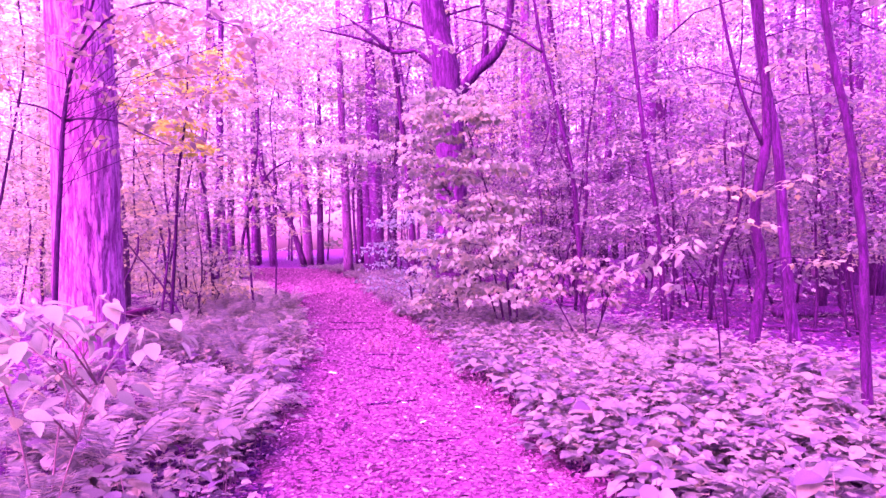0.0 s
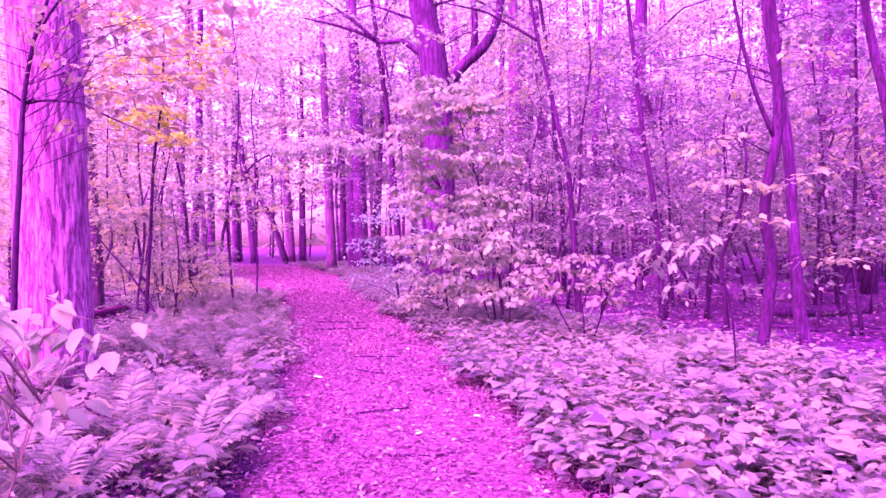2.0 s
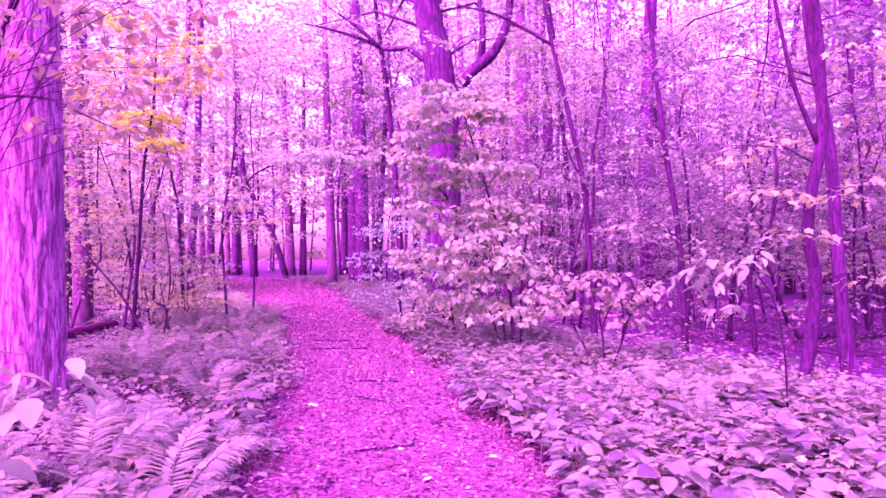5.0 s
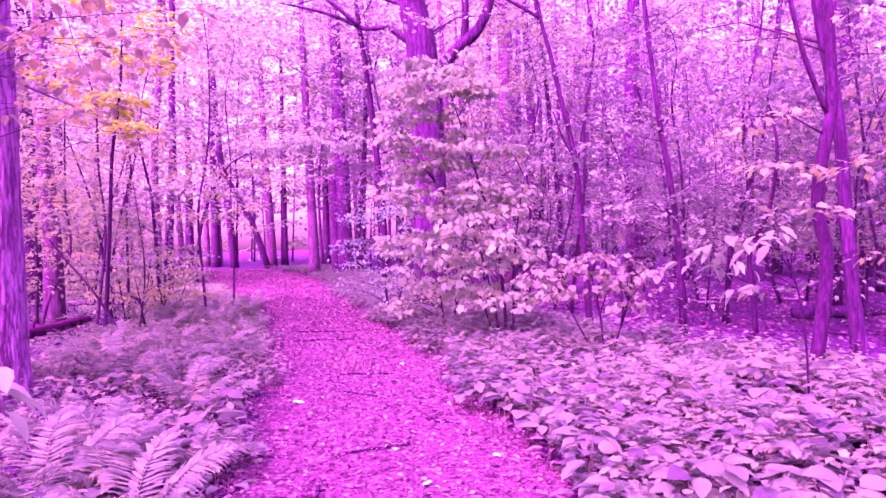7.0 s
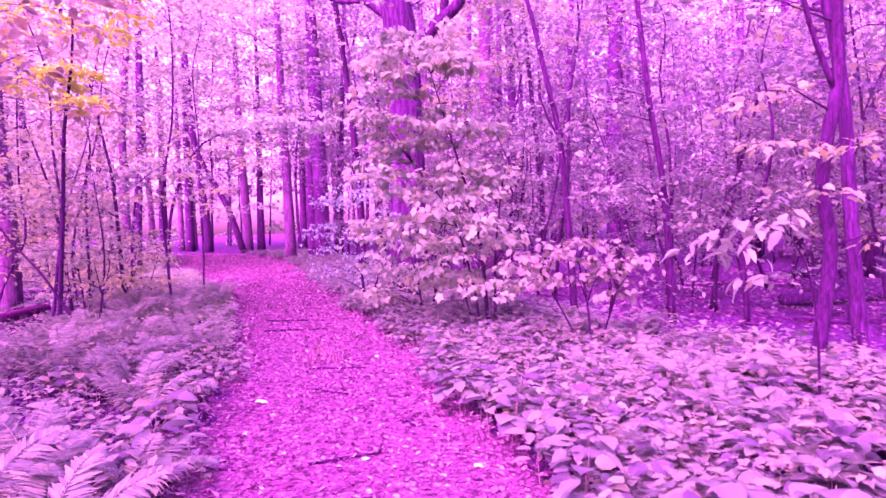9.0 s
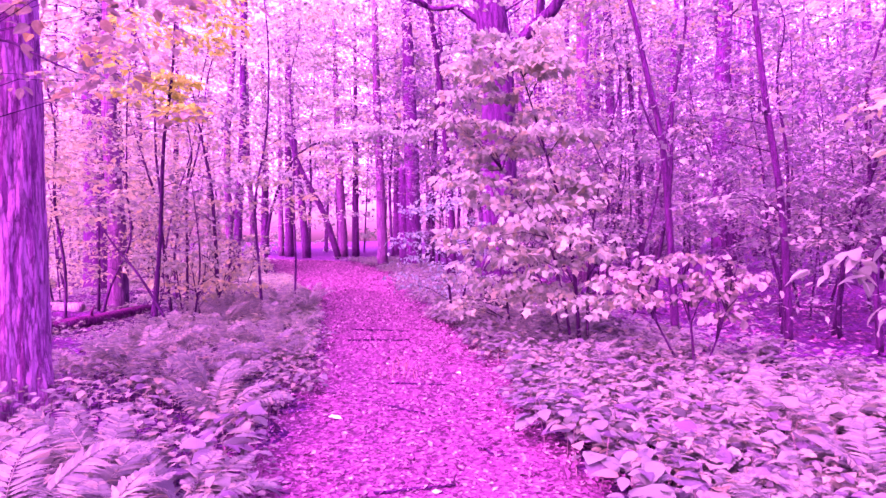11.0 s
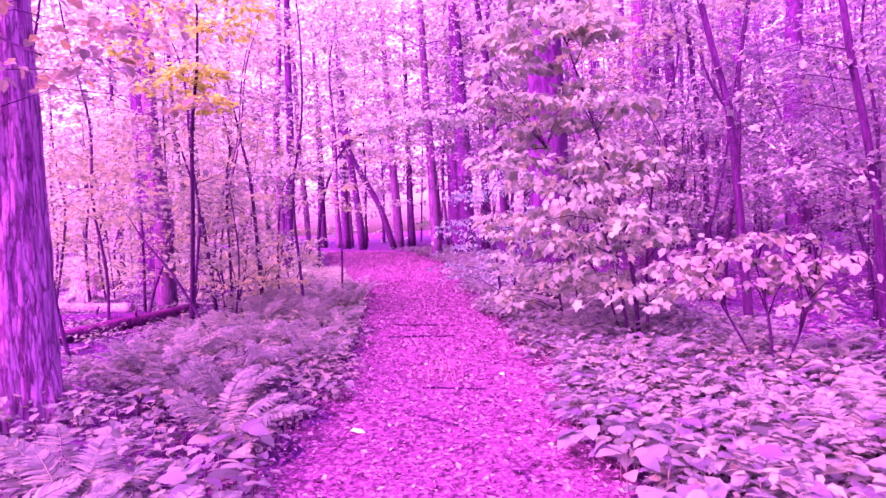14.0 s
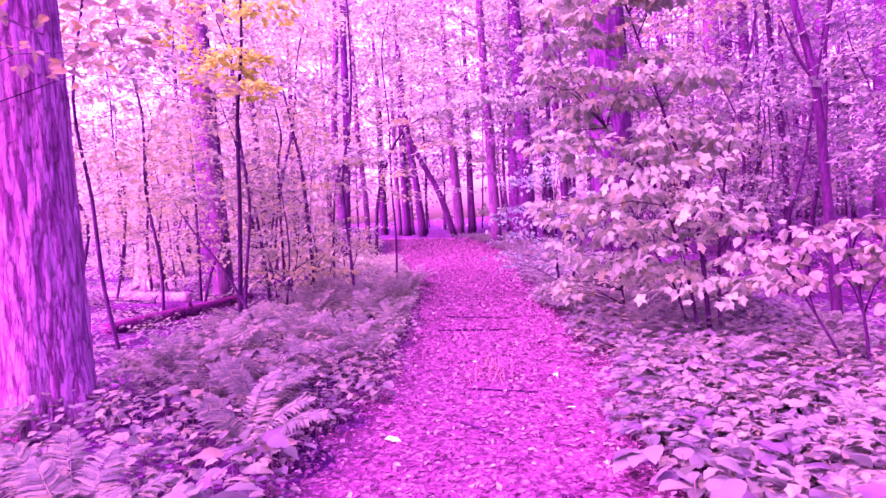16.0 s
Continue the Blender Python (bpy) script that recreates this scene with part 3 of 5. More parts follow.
    make_tree("tree", "young grey tree leaning across its neighbour", [(2.96, 8.6, -0.12), (2.85, 8.6, 0.58), (2.79, 8.6, 1.55), (2.73, 8.6, 2.66), (2.58, 8.6, 3.63), (2.5, 8.6, 4.47), (2.35, 8.6, 6.5)],
              [0.105, 0.076, 0.068, 0.062, 0.056, 0.05, 0.025], bark_grey, sprays=spray_cone(g, 2.6, 8.8, 2.6, 6.5, 1.5, 18, 50, (0.3, 0.7)), leaf=0.1, leafmat=leaf_mid, seed=8)
    make_tree("sapling", "dark bowed sapling close to the path", [(2.23, 5.2, 0.0), (2.21, 5.2, 0.79), (2.21, 5.2, 1.41), (2.17, 5.2, 1.94), (2.12, 5.2, 2.36), (2.04, 5.2, 2.77), (1.98, 5.2, 3.19), (1.9, 5.2, 4.2)],
              [0.04, 0.034, 0.032, 0.031, 0.03, 0.029, 0.026, 0.018], bark_dark, sprays=[((2.6, 5.3, 3.4), 0.4, 30), ((1.7, 5.4, 3.9), 0.5, 34), ((2.75, 5.4, 1.0), 0.22, 9)], leaf=0.11, leafmat=leaf_mid, seed=9, shape=BROAD)
    make_tree("sapling", "thin upright dark sapling on the forest floor", [(5.69, 15.2, -0.04), (5.78, 15.2, 1.78), (5.83, 15.2, 3.59), (5.93, 15.2, 5.39), (6.0, 15.2, 8)], [0.09, 0.075, 0.07, 0.06, 0.03], bark_dark,
              sprays=spray_cone(g, 5.9, 15.3, 3.5, 7.5, 1.8, 14, 50, (0.4, 0.8)), leaf=0.11, leafmat=leaf_mid, seed=10)
    make_tree("tree", "broad grey tree trunk standing in the wood", [(8.58, 21, 0), (8.65, 21, 4), (8.73, 21, 8.5), (8.8, 21, 12)], [0.45, 0.4, 0.36, 0.25], bark_grey,
              sprays=spray_cone(g, 8.7, 21, 6, 12, 3, 24, 60, (0.5, 1.1)), leaf=0.15, leafmat=leaf_far, seed=11, sides=18, per=8)
    # sapling in front of the old trunk
    make_tree("sapling", "slim dark sapling growing against the old trunk", [(-5.32, 6.25, 0.0), (-5.24, 6.25, 1.41), (-5.17, 6.25, 2.26), (-5.11, 6.25, 2.95), (-5.02, 6.3, 3.58), (-4.8, 6.3, 4.11), (-4.5, 6.3, 5.0)],
              [0.034, 0.03, 0.027, 0.024, 0.019, 0.015, 0.009], bark_dark, limbs=[
                  ([(-5.13, 6.3, 2.95), (-4.9, 6.3, 2.97), (-4.54, 6.3, 2.92), (-4.18, 6.2, 2.76), (-3.8, 6.1, 2.6)], [0.014, 0.012, 0.01, 0.008, 0.005]),
                  ([(-5.02, 6.3, 3.58), (-4.2, 5.7, 3.75), (-3.2, 5.0, 3.6), (-2.4, 4.4, 3.2), (-1.9, 4.0, 2.95)], [0.014, 0.012, 0.009, 0.006, 0.003]),
                  ([(-5.13, 6.3, 2.95), (-5.3, 6.2, 3.08), (-5.6, 6.1, 3.15)], [0.012, 0.01, 0.006])],
              sprays=[((-4.7, 6.2, 3.8), 0.5, 46), ((-4.2, 6.1, 3.8), 0.55, 50), ((-3.75, 6.0, 3.5), 0.45, 40), ((-3.3, 5.8, 3.5), 0.5, 40), ((-4.0, 5.9, 4.2), 0.6, 50), ((-5.3, 6.0, 4.2), 0.4, 24), ((-2.9, 5.6, 3.5), 0.4, 26), ((-5.95, 6.0, 3.4), 0.35, 20), ((-6.2, 5.9, 2.9), 0.4, 24), ((-2.5, 5.8, 4.0), 0.35, 14), ((-4.4, 6.0, 3.2), 0.4, 34), ((-3.9, 6.2, 3.0), 0.4, 34), ((-4.7, 6.5, 2.75), 0.3, 20), ((-3.4, 6.3, 3.15), 0.4, 34), ((-4.1, 6.6, 3.45), 0.5, 40), ((-3.0, 6.2, 3.3), 0.3, 20), ((-2.3, 4.2, 3.05), 0.3, 16), ((-1.9, 4.0, 2.95), 0.28, 14), ((-2.8, 4.6, 3.35), 0.35, 22), ((-3.3, 5.0, 3.5), 0.4, 28), ((-3.9, 5.4, 3.6), 0.45, 34), ((-4.6, 5.6, 3.5), 0.4, 30), ((-4.3, 6.9, 2.75), 0.4, 40), ((-4.6, 7.4, 3.2), 0.5, 46), ((-4.0, 7.0, 3.3), 0.45, 40), ((-3.6, 7.3, 3.5), 0.45, 36), ((-5.0, 8.2, 3.6), 0.5, 40), ((-4.4, 7.9, 2.7), 0.4, 34), ((-5.9, 5.6, 3.9), 0.5, 34), ((-6.3, 6.2, 3.6), 0.5, 36)],
              leaf=0.095, leafmat=leaf_amber, seed=12, shape=BROAD)
    # far trunks where the path bends
    far = [(-22.5, 47.7, 0.28, 0.0), (-23.4, 48.2, 0.18, 0.0), (-18.7, 42.4, 0.22, -0.8), (-17.1, 44.8, 0.28, -0.3), (-16.5, 45.6, 0.22, 0.1), (-9.8, 31.0, 0.2, -0.2), (-13.2, 44.5, 0.22, 0.1), (-12.4, 43.9, 0.2, 0.2)]
    for i, (x, y, r, lean) in enumerate(far):
        z = float(height(x, y)) - 0.05
        make_tree("tree", "tall slim dark forest tree at the bend of the path", [(x, y, z), (x + lean * 0.4, y, 4), (x + lean, y, 8), (x + lean * 1.6, y, 17)], [r * 1.25, r, r * 0.85, r * 0.4], (bark_grey, bark_pale)[i % 2], "trees at the bend",
                  sprays=spray_cone(g, x + lean, y, 5, 17, 3.4, 34, 60, (0.7, 1.5)), leaf=0.22, leafmat=leaf_far, seed=30 + i, per=5)
    make_tree("tree", "stout twin-stemmed tree trunk beyond the path bend", [(-8.1, 30, 0.1), (-8.1, 30, 4), (-8.2, 30, 8), (-8.3, 30, 14)], [0.40, 0.33, 0.29, 0.15], bark_grey,
              limbs=[([(-8.45, 29.9, 0.1), (-8.5, 29.9, 3.2), (-8.55, 29.9, 4.6)], [0.26, 0.22, 0.16])], sprays=spray_cone(g, -8.2, 30, 7, 13, 3, 22, 60, (0.6, 1.2)), leaf=0.17, leafmat=leaf_far, seed=40, sides=16, per=8)
    make_tree("tree", "dead leaning trunk propped between other trees", [(-16.31, 42, 0.2), (-17.24, 42, 3.08), (-18.59, 42, 5.6), (-19.6, 42, 8)], [0.22, 0.19, 0.16, 0.08], bark_dark, seed=41)
    make_tree("tree", "pale grey tree trunk beside fallen logs", [(-10.5, 14.7, 0), (-10.49, 14.7, 1.6), (-10.57, 14.7, 2.94), (-10.64, 14.7, 4.38), (-10.62, 14.7, 6), (-10.7, 14.7, 10)], [0.22, 0.19, 0.17, 0.15, 0.13, 0.07], bark_pale,
              sprays=spray_cone(g, -10.6, 14.7, 3.5, 9, 2.2, 22, 55, (0.4, 0.9)), leaf=0.12, leafmat=leaf_warm, seed=42, sides=14, per=6)
    make_tree("tree", "broad grey tree trunk behind fallen logs", [(-14.6, 19.0, 0), (-14.6, 19.0, 3), (-14.7, 19.0, 7), (-14.8, 19, 12)], [0.46, 0.38, 0.34, 0.2], bark_grey, sprays=spray_cone(g, -14.7, 19, 5, 12, 3, 22, 60, (0.5, 1.1)), leaf=0.15, leafmat=leaf_far, seed=43, sides=16, per=8)
    # thin crooked stems on the far side of the ferns
    for i, (pts, rad) in enumerate([
        ([(-8.71, 14, 0.0), (-8.95, 14, 2.0), (-9.21, 14, 2.93), (-9.6, 14, 4.0)], 0.045), ([(-7.65, 14, 0.0), (-7.77, 14, 2.36), (-7.93, 14, 3.28), (-8.2, 14, 4.6)], 0.05),
        ([(-8.35, 14, 0.0), (-8.33, 14, 2.51), (-8.21, 14, 3.29), (-8.5, 14, 4.6)], 0.035), ([(-9.9, 13.4, 0), (-9.85, 13.4, 1.6), (-9.95, 13.5, 3.5)], 0.04), ([(-7.3, 12.6, 0), (-7.15, 12.6, 1.2), (-7.3, 12.6, 2.6)], 0.025)]):
        x, y = pts[-1][0], pts[-1][1]
        make_tree("sapling", "crooked thin sapling with a light leafy top", pts, [rad * 0.8, rad * 0.65, rad * 0.5, rad * 0.2], bark_dark, "saplings behind the ferns",
                  sprays=spray_cone(g, x, y, 1.2, 4.6, 1.2, 14, 40, (0.3, 0.6)), leaf=0.085, leafmat=(leaf_mid, leaf_warm)[i % 2], seed=50 + i)
    # yellowing sapling over the ferns
    make_tree("sapling", "slender sapling with a bright yellow leafy spray", [(-6.9, 11.0, 0), (-6.75, 11.0, 1.8), (-6.6, 10.9, 3.0), (-6.4, 10.85, 4.0), (-6.3, 10.8, 5.2)], [0.035, 0.03, 0.025, 0.02, 0.01], bark_dark,
              sprays=[((-6.75, 10.8, 3.7), 0.48, 170), ((-6.4, 10.8, 3.85), 0.42, 190), ((-6.1, 10.6, 3.35), 0.38, 150), ((-5.8, 10.9, 4.75), 0.5, 150), ((-6.0, 10.9, 4.4), 0.42, 150), ((-6.9, 10.9, 4.7), 0.45, 130), ((-5.6, 10.8, 5.0), 0.4, 110), ((-7.3, 10.6, 4.2), 0.35, 90), ((-6.7, 10.5, 5.3), 0.4, 100)], leaf=0.1, leafmat=leaf_yellow, seed=60, shape=MAPLE)
    # bare bent stick
    s = thing("dead_sapling", (-6.35, 10.8, 0.05), "bare dark dead stem leaning over the ferns", "dead sapling")
    part("stem", mesh_of("stem", *tube(spline(np.array([(0, 0, 0), (-0.31, 0, 0.5), (-0.64, 0, 0.98), (-1.08, 0, 1.46), (-1.4, 0, 1.9)])), [0.022, 0.02, 0.017, 0.013, 0.006], 6, 0.06), bark_dark, True), s)
    part("twig", mesh_of("twig", *tube(np.array([(-0.31, 0, 0.5), (-0.25, 0.05, 0.8), (-0.3, 0.1, 1.1)]), [0.009, 0.006, 0.003], 5), bark_dark, True), s)


def wood_trees():
    """The wood round about: tall trees further off and leafy saplings between."""
    g = np.random.default_rng(77)
    taken = [(-5.6, 7.3), (-2.5, 16.5), (-8.1, 30), (-0.7, 24), (8.6, 21), (-10.5, 14.7), (-14.6, 19)]
    made = 0
    while made < 125:
        y = 15 + 58 * g.uniform() ** 0.9
        x = g.uniform(-1.05, 0.85) * (y * 0.95 + 6) - 0.16 * y
        off = off_path(x, y)
        if abs(off) < 3.0 or any((x - a) ** 2 + (y - b) ** 2 < 5 for a, b in taken):
            continue
        left = x < path_x(y)
        if left and off > -6 and y > 18:
            continue
        if left and g.uniform() < 0.6:
            continue
        r = g.choice([0.06, 0.08, 0.11, 0.15, 0.2, 0.28], p=[0.22, 0.26, 0.22, 0.16, 0.08, 0.06])
        if (left and r > 0.12 and y < 38) or (r > 0.17 and y < 26):
            continue
        taken.append((x, y))
        made += 1
        top = g.uniform(11, 19)
        lx, ly = g.normal(0, 0.6, 2)
        z = float(height(x, y)) - 0.05
        trunk = wavy(g, x, y, z, top, (lx, ly), 0.09)
        far = y > 34
        sp = spray_cone(g, x + lx * 0.5, y + ly * 0.5, (1.8 if left else 3.2) + g.uniform(0, 2.5), top, 2.2 + r * 5, 34, 46 if far else 70 if left else 82, (0.8, 1.8) if far else (0.6, 1.3))
        # right-hand crowns mostly get the leaf colour with shade painted in
        make_tree("tree", "slim grey forest tree with light foliage" if r < 0.16 else "tall stout forest tree with grey bark", trunk, [r * 1.25, r, r * 0.8, r * 0.35], (bark_grey, bark_dark, bark_pale)[g.choice(3, p=[0.55, 0.25, 0.2])], "trees of the wood",
                  sprays=sp, leaf=0.26 if far else 0.14, leafmat=(leaf_far if left else leaf_shaded) if g.uniform() < (0.6 if left else 0.85) else leaf_warm, seed=100 + made, sides=8, per=3)
    made = 0
    while made < 150:
        y = 9.5 + 24 * g.uniform()
        x = g.uniform(-1.0, 0.85) * (y * 0.85 + 4) - 0.16 * y
        off = off_path(x, y)
        if -3.6 < off < 4.2 or (y < 12 and off < 0) or (off < 0 and g.uniform() < 0.5) or (-6 < off < 0 and y > 17):
            continue
        made += 1
        r = g.uniform(0.018, 0.045)
        top = g.uniform(3.5, 7.5)
        lx, ly = g.normal(0, 0.35, 2)
        z = float(height(x, y)) - 0.03
        trunk = wavy(g, x, y, z, top, (lx * 1.5, ly), 0.13)
        sp = spray_cone(g, x + lx * 0.5, y + ly * 0.5, 0.13 * top if off < 0 else 0.22 * top, top, 1.3, 20, 50 if off < 0 else 64, (0.4, 0.85))
        # right of the path, many saplings too carry the painted-in shade
        make_tree("sapling", "thin understory sapling with layered leaves", trunk, [r, r * 0.8, r * 0.55, r * 0.2], bark_grey if off < 0 else bark_dark, "saplings of the wood", sprays=sp, leaf=0.105 if off < 0 else 0.09, shape=MAPLE if y < 12.5 else SIMPLE, leafmat=(leaf_mid, leaf_warm, leaf_far if off < 0 else leaf_shaded)[g.choice(3, p=[0.35, 0.35, 0.3] if off < 0 else [0.45, 0.1, 0.45])], seed=400 + made, sides=6, per=3)
    for i, (x, y, top) in enumerate([(-12.5, 23.0, 15), (-14.5, 26, 17), (-19, 27, 17), (-9.5, 34.5, 18), (-22, 33, 18), (-16.5, 31.5, 18), (-4.5, 33, 18), (-27, 36, 18)]):
        z = float(height(x, y)) - 0.05
        sp = spray_cone(g, x, y, 6.0, top, 3.8, 44, 70, (0.7, 1.4))
        make_tree("tree", "tall tree added to fill the canopy, with a high airy crown", wavy(g, x, y, z, top, (float(g.normal(0, 0.5)), 0.0), 0.1), [0.15, 0.13, 0.1, 0.05], (bark_grey, bark_pale)[i % 2], "high trees by the bend", sprays=sp, leaf=0.2, leafmat=(leaf_far, leaf_warm)[i % 3 == 1], seed=900 + i, sides=9, per=3)
    # unseen trees behind and beside the walker, added to shade the near ground
    gb = np.random.default_rng(93)
    for i, (x, y, top) in enumerate([(-6.5, -1.5, 15), (-9.0, 2.5, 16), (-4.5, -6.0, 17), (-10.5, -5.5, 16), (-1.6, -9.5, 16), (4.6, -3.5, 15), (6.5, 1.0, 16), (-14.0, -1.0, 17), (-6.0, -12.0, 18), (5.5, -10.0, 17), (9.5, 4.5, 16)]):
        z = float(height(x, y)) - 0.05
        sp = spray_cone(gb, x, y, 8.5, top, 3.6, 30, 46, (0.7, 1.4))
        make_tree("tree", "tall tree added to fill the canopy, with a high airy crown", wavy(gb, x, y, z, top, (float(gb.normal(0, 0.4)), 0.0), 0.1), [0.18, 0.15, 0.11, 0.05], (bark_grey, bark_pale)[i % 2], "trees of the wood", sprays=sp, leaf=0.2, leafmat=leaf_far, seed=950 + i, sides=9, per=3)
    # leafy young trees that arch over the ferns
    for i, (x, y, top) in enumerate([(-7.6, 9.6, 6.5), (-9.2, 11.8, 7), (-8.0, 12.4, 6), (-10.6, 10.4, 6.5), (-6.3, 13.2, 7), (-9.8, 15.8, 7.5), (-7.4, 16.8, 7.5), (-12.3, 13.5, 7), (-8.4, 8.4, 6.5), (-11.5, 17.5, 8)]):
        z = float(height(x, y)) - 0.03
        sp = spray_cone(g, x + 0.3, y, 0.28 * top, top, 1.8, 30, 48, (0.35, 0.8))
        make_tree("sapling", "young tree with yellowing leaves above the ferns", wavy(g, x, y, z, top, (float(g.uniform(-0.6, 0.9)), 0.0), 0.16), [0.028, 0.023, 0.015, 0.006], bark_grey, "young trees over the ferns", sprays=sp, leaf=0.1, shape=MAPLE,
                  leafmat=(leaf_warm, leaf_far, leaf_mid, leaf_warm)[i % 4], seed=700 + i, sides=6, per=4)


def understory():
    """Leafy young trees on the fern side that veil the trunks behind them."""
    g = np.random.default_rng(61)
    made = 0
    while made < 14:
        y = float(g.uniform(19, 33))
        off = -float(g.uniform(5.0, 12.0))
        x = float(path_x(y)) + off * 1.1
        made += 1
        top = float(g.uniform(4.5, 8.5))
        z = float(height(x, y)) - 0.03
        sp = spray_cone(g, x, y, 1.3, top, 2.0, 34, 58, (0.45, 1.0))
        make_tree("sapling", "young understory tree with pale layered leaves", wavy(g, x, y, z, top, (float(g.normal(0, 0.5)), 0.0), 0.14), [0.035, 0.028, 0.018, 0.007], bark_grey, "understory trees behind the ferns", sprays=sp, leaf=0.115,
                  leafmat=(leaf_far, leaf_warm)[made % 2], seed=1200 + made, sides=6, per=3)


def far_wood():
    """The deep wood beyond: leaf masses and thin poles too many to count."""
    g = np.random.default_rng(5)
    m = 2900
    ang = g.uniform(-1.25, 1.05, m)
    d = g.uniform(55, 110, m)
    x, y = d * np.sin(ang) - 4, d * np.cos(ang)
    z = 0.5 + 35 * g.uniform(0, 1, m) ** 0.8
    keep = (ang > -0.12) | (g.uniform(0, 1, m) < np.where(z < 4, 0.55, np.where(z < 9, 0.3, 0.75)))
    sp = [((a, b, c), g.uniform(1.5, 3.2), 46 if w < -0.05 else 80) for a, b, c, w in zip(x[keep], y[keep], z[keep], ang[keep])]
    tagged(new("far_foliage", foliage("far_foliage", sp, 0.44, leaf_far, g, ratio=0.8, flat=0.6)), "distant hazy mass of forest leaves", "foliage", "", "stuff")
    poles = []
    for _ in range(420):
        a = g.uniform(-1.2, 1.0)
        if a < -0.12 and g.uniform() < 0.85:
            continue
        q = g.uniform(32 if a > 0 else 45, 105)
        px, py = q * math.sin(a) - 4, q * math.cos(a)
        r = g.uniform(0.07, 0.22)
        t = g.normal(0, 0.6)
        poles.append(tube(np.array([(px, py, 0.1), (px + t * 0.4, py, 6), (px + t, py, 16)]), [r, r * 0.8, r * 0.4], 6))
    tagged(new("far_trunks", mesh_of("far_trunks", *join(poles), bark_grey, True)), "distant crowded tree trunks", "tree trunks", "", "stuff")


# ---- undergrowth ----
def make_shrub(label, stems, sprays, leaf, mat, seed, shape=LOBED, group="", split=False, stem_mat=None, droop=0.45, wide=0.62):
    g = np.random.default_rng(seed)
    base = np.array(stems[0][0][0], float)
    root = thing("shrub", tuple(base), label, "shrub", group)
    for pts, rad in stems:
        part("stem", mesh_of("stem", *tube(spline(np.array(pts) - base), rad, 6, 0.04, seed), stem_mat or bark_dark, True), root)
    local = [(np.array(c) - base, r, k) for c, r, k in sprays]
    ends = np.vstack([spline(np.array(p) - base) for p, _ in stems])
    twig_parts = []
    for c, r, k in local[:40]:
        a = ends[np.argmin(np.linalg.norm(ends - (c - np.array([0, 0, 0.25])), axis=1))]
        mid = 0.5 * (a + c) + np.array([0, 0, 0.06])
        twig_parts.append(part("twig", mesh_of("twig", *tube(np.array([a, mid, c]), [0.005, 0.004, 0.0025] if split else [0.008, 0.006, 0.003], 4), stem_mat or bark_dark, True), root))
    if split:
        one = [mesh_of("leaf", *leaves(np.zeros((1, 3)), np.zeros(1), np.zeros(1), np.array([0.12 * k]), np.ones(1), np.array([wide + 0.05 * k]), shape), mat, True) for k in range(-2, 3)]
        for n_twig, (c, r, k) in enumerate(local):
            for _ in range(k):
                a = g.uniform(0, 6.3)
                d = r * math.sqrt(g.uniform(0.02, 1))
                lf = part("leaf", one[g.integers(5)], twig_parts[n_twig])
                lf.location = (c[0] + d * math.cos(a), c[1] + d * math.sin(a), c[2] - 0.3 * d + g.normal(0, 0.03))
                lf.rotation_euler = (g.normal(0, 0.35), g.normal(droop, 0.3), a + g.normal(0, 0.5))
                w = leaf * g.uniform(0.7, 1.25)
                lf.scale = (w, w, w)
        return root
    part("leaves", foliage("leaves", local, leaf, mat, g, shape, 0.85, 0.4, 0.6), root)
    return root


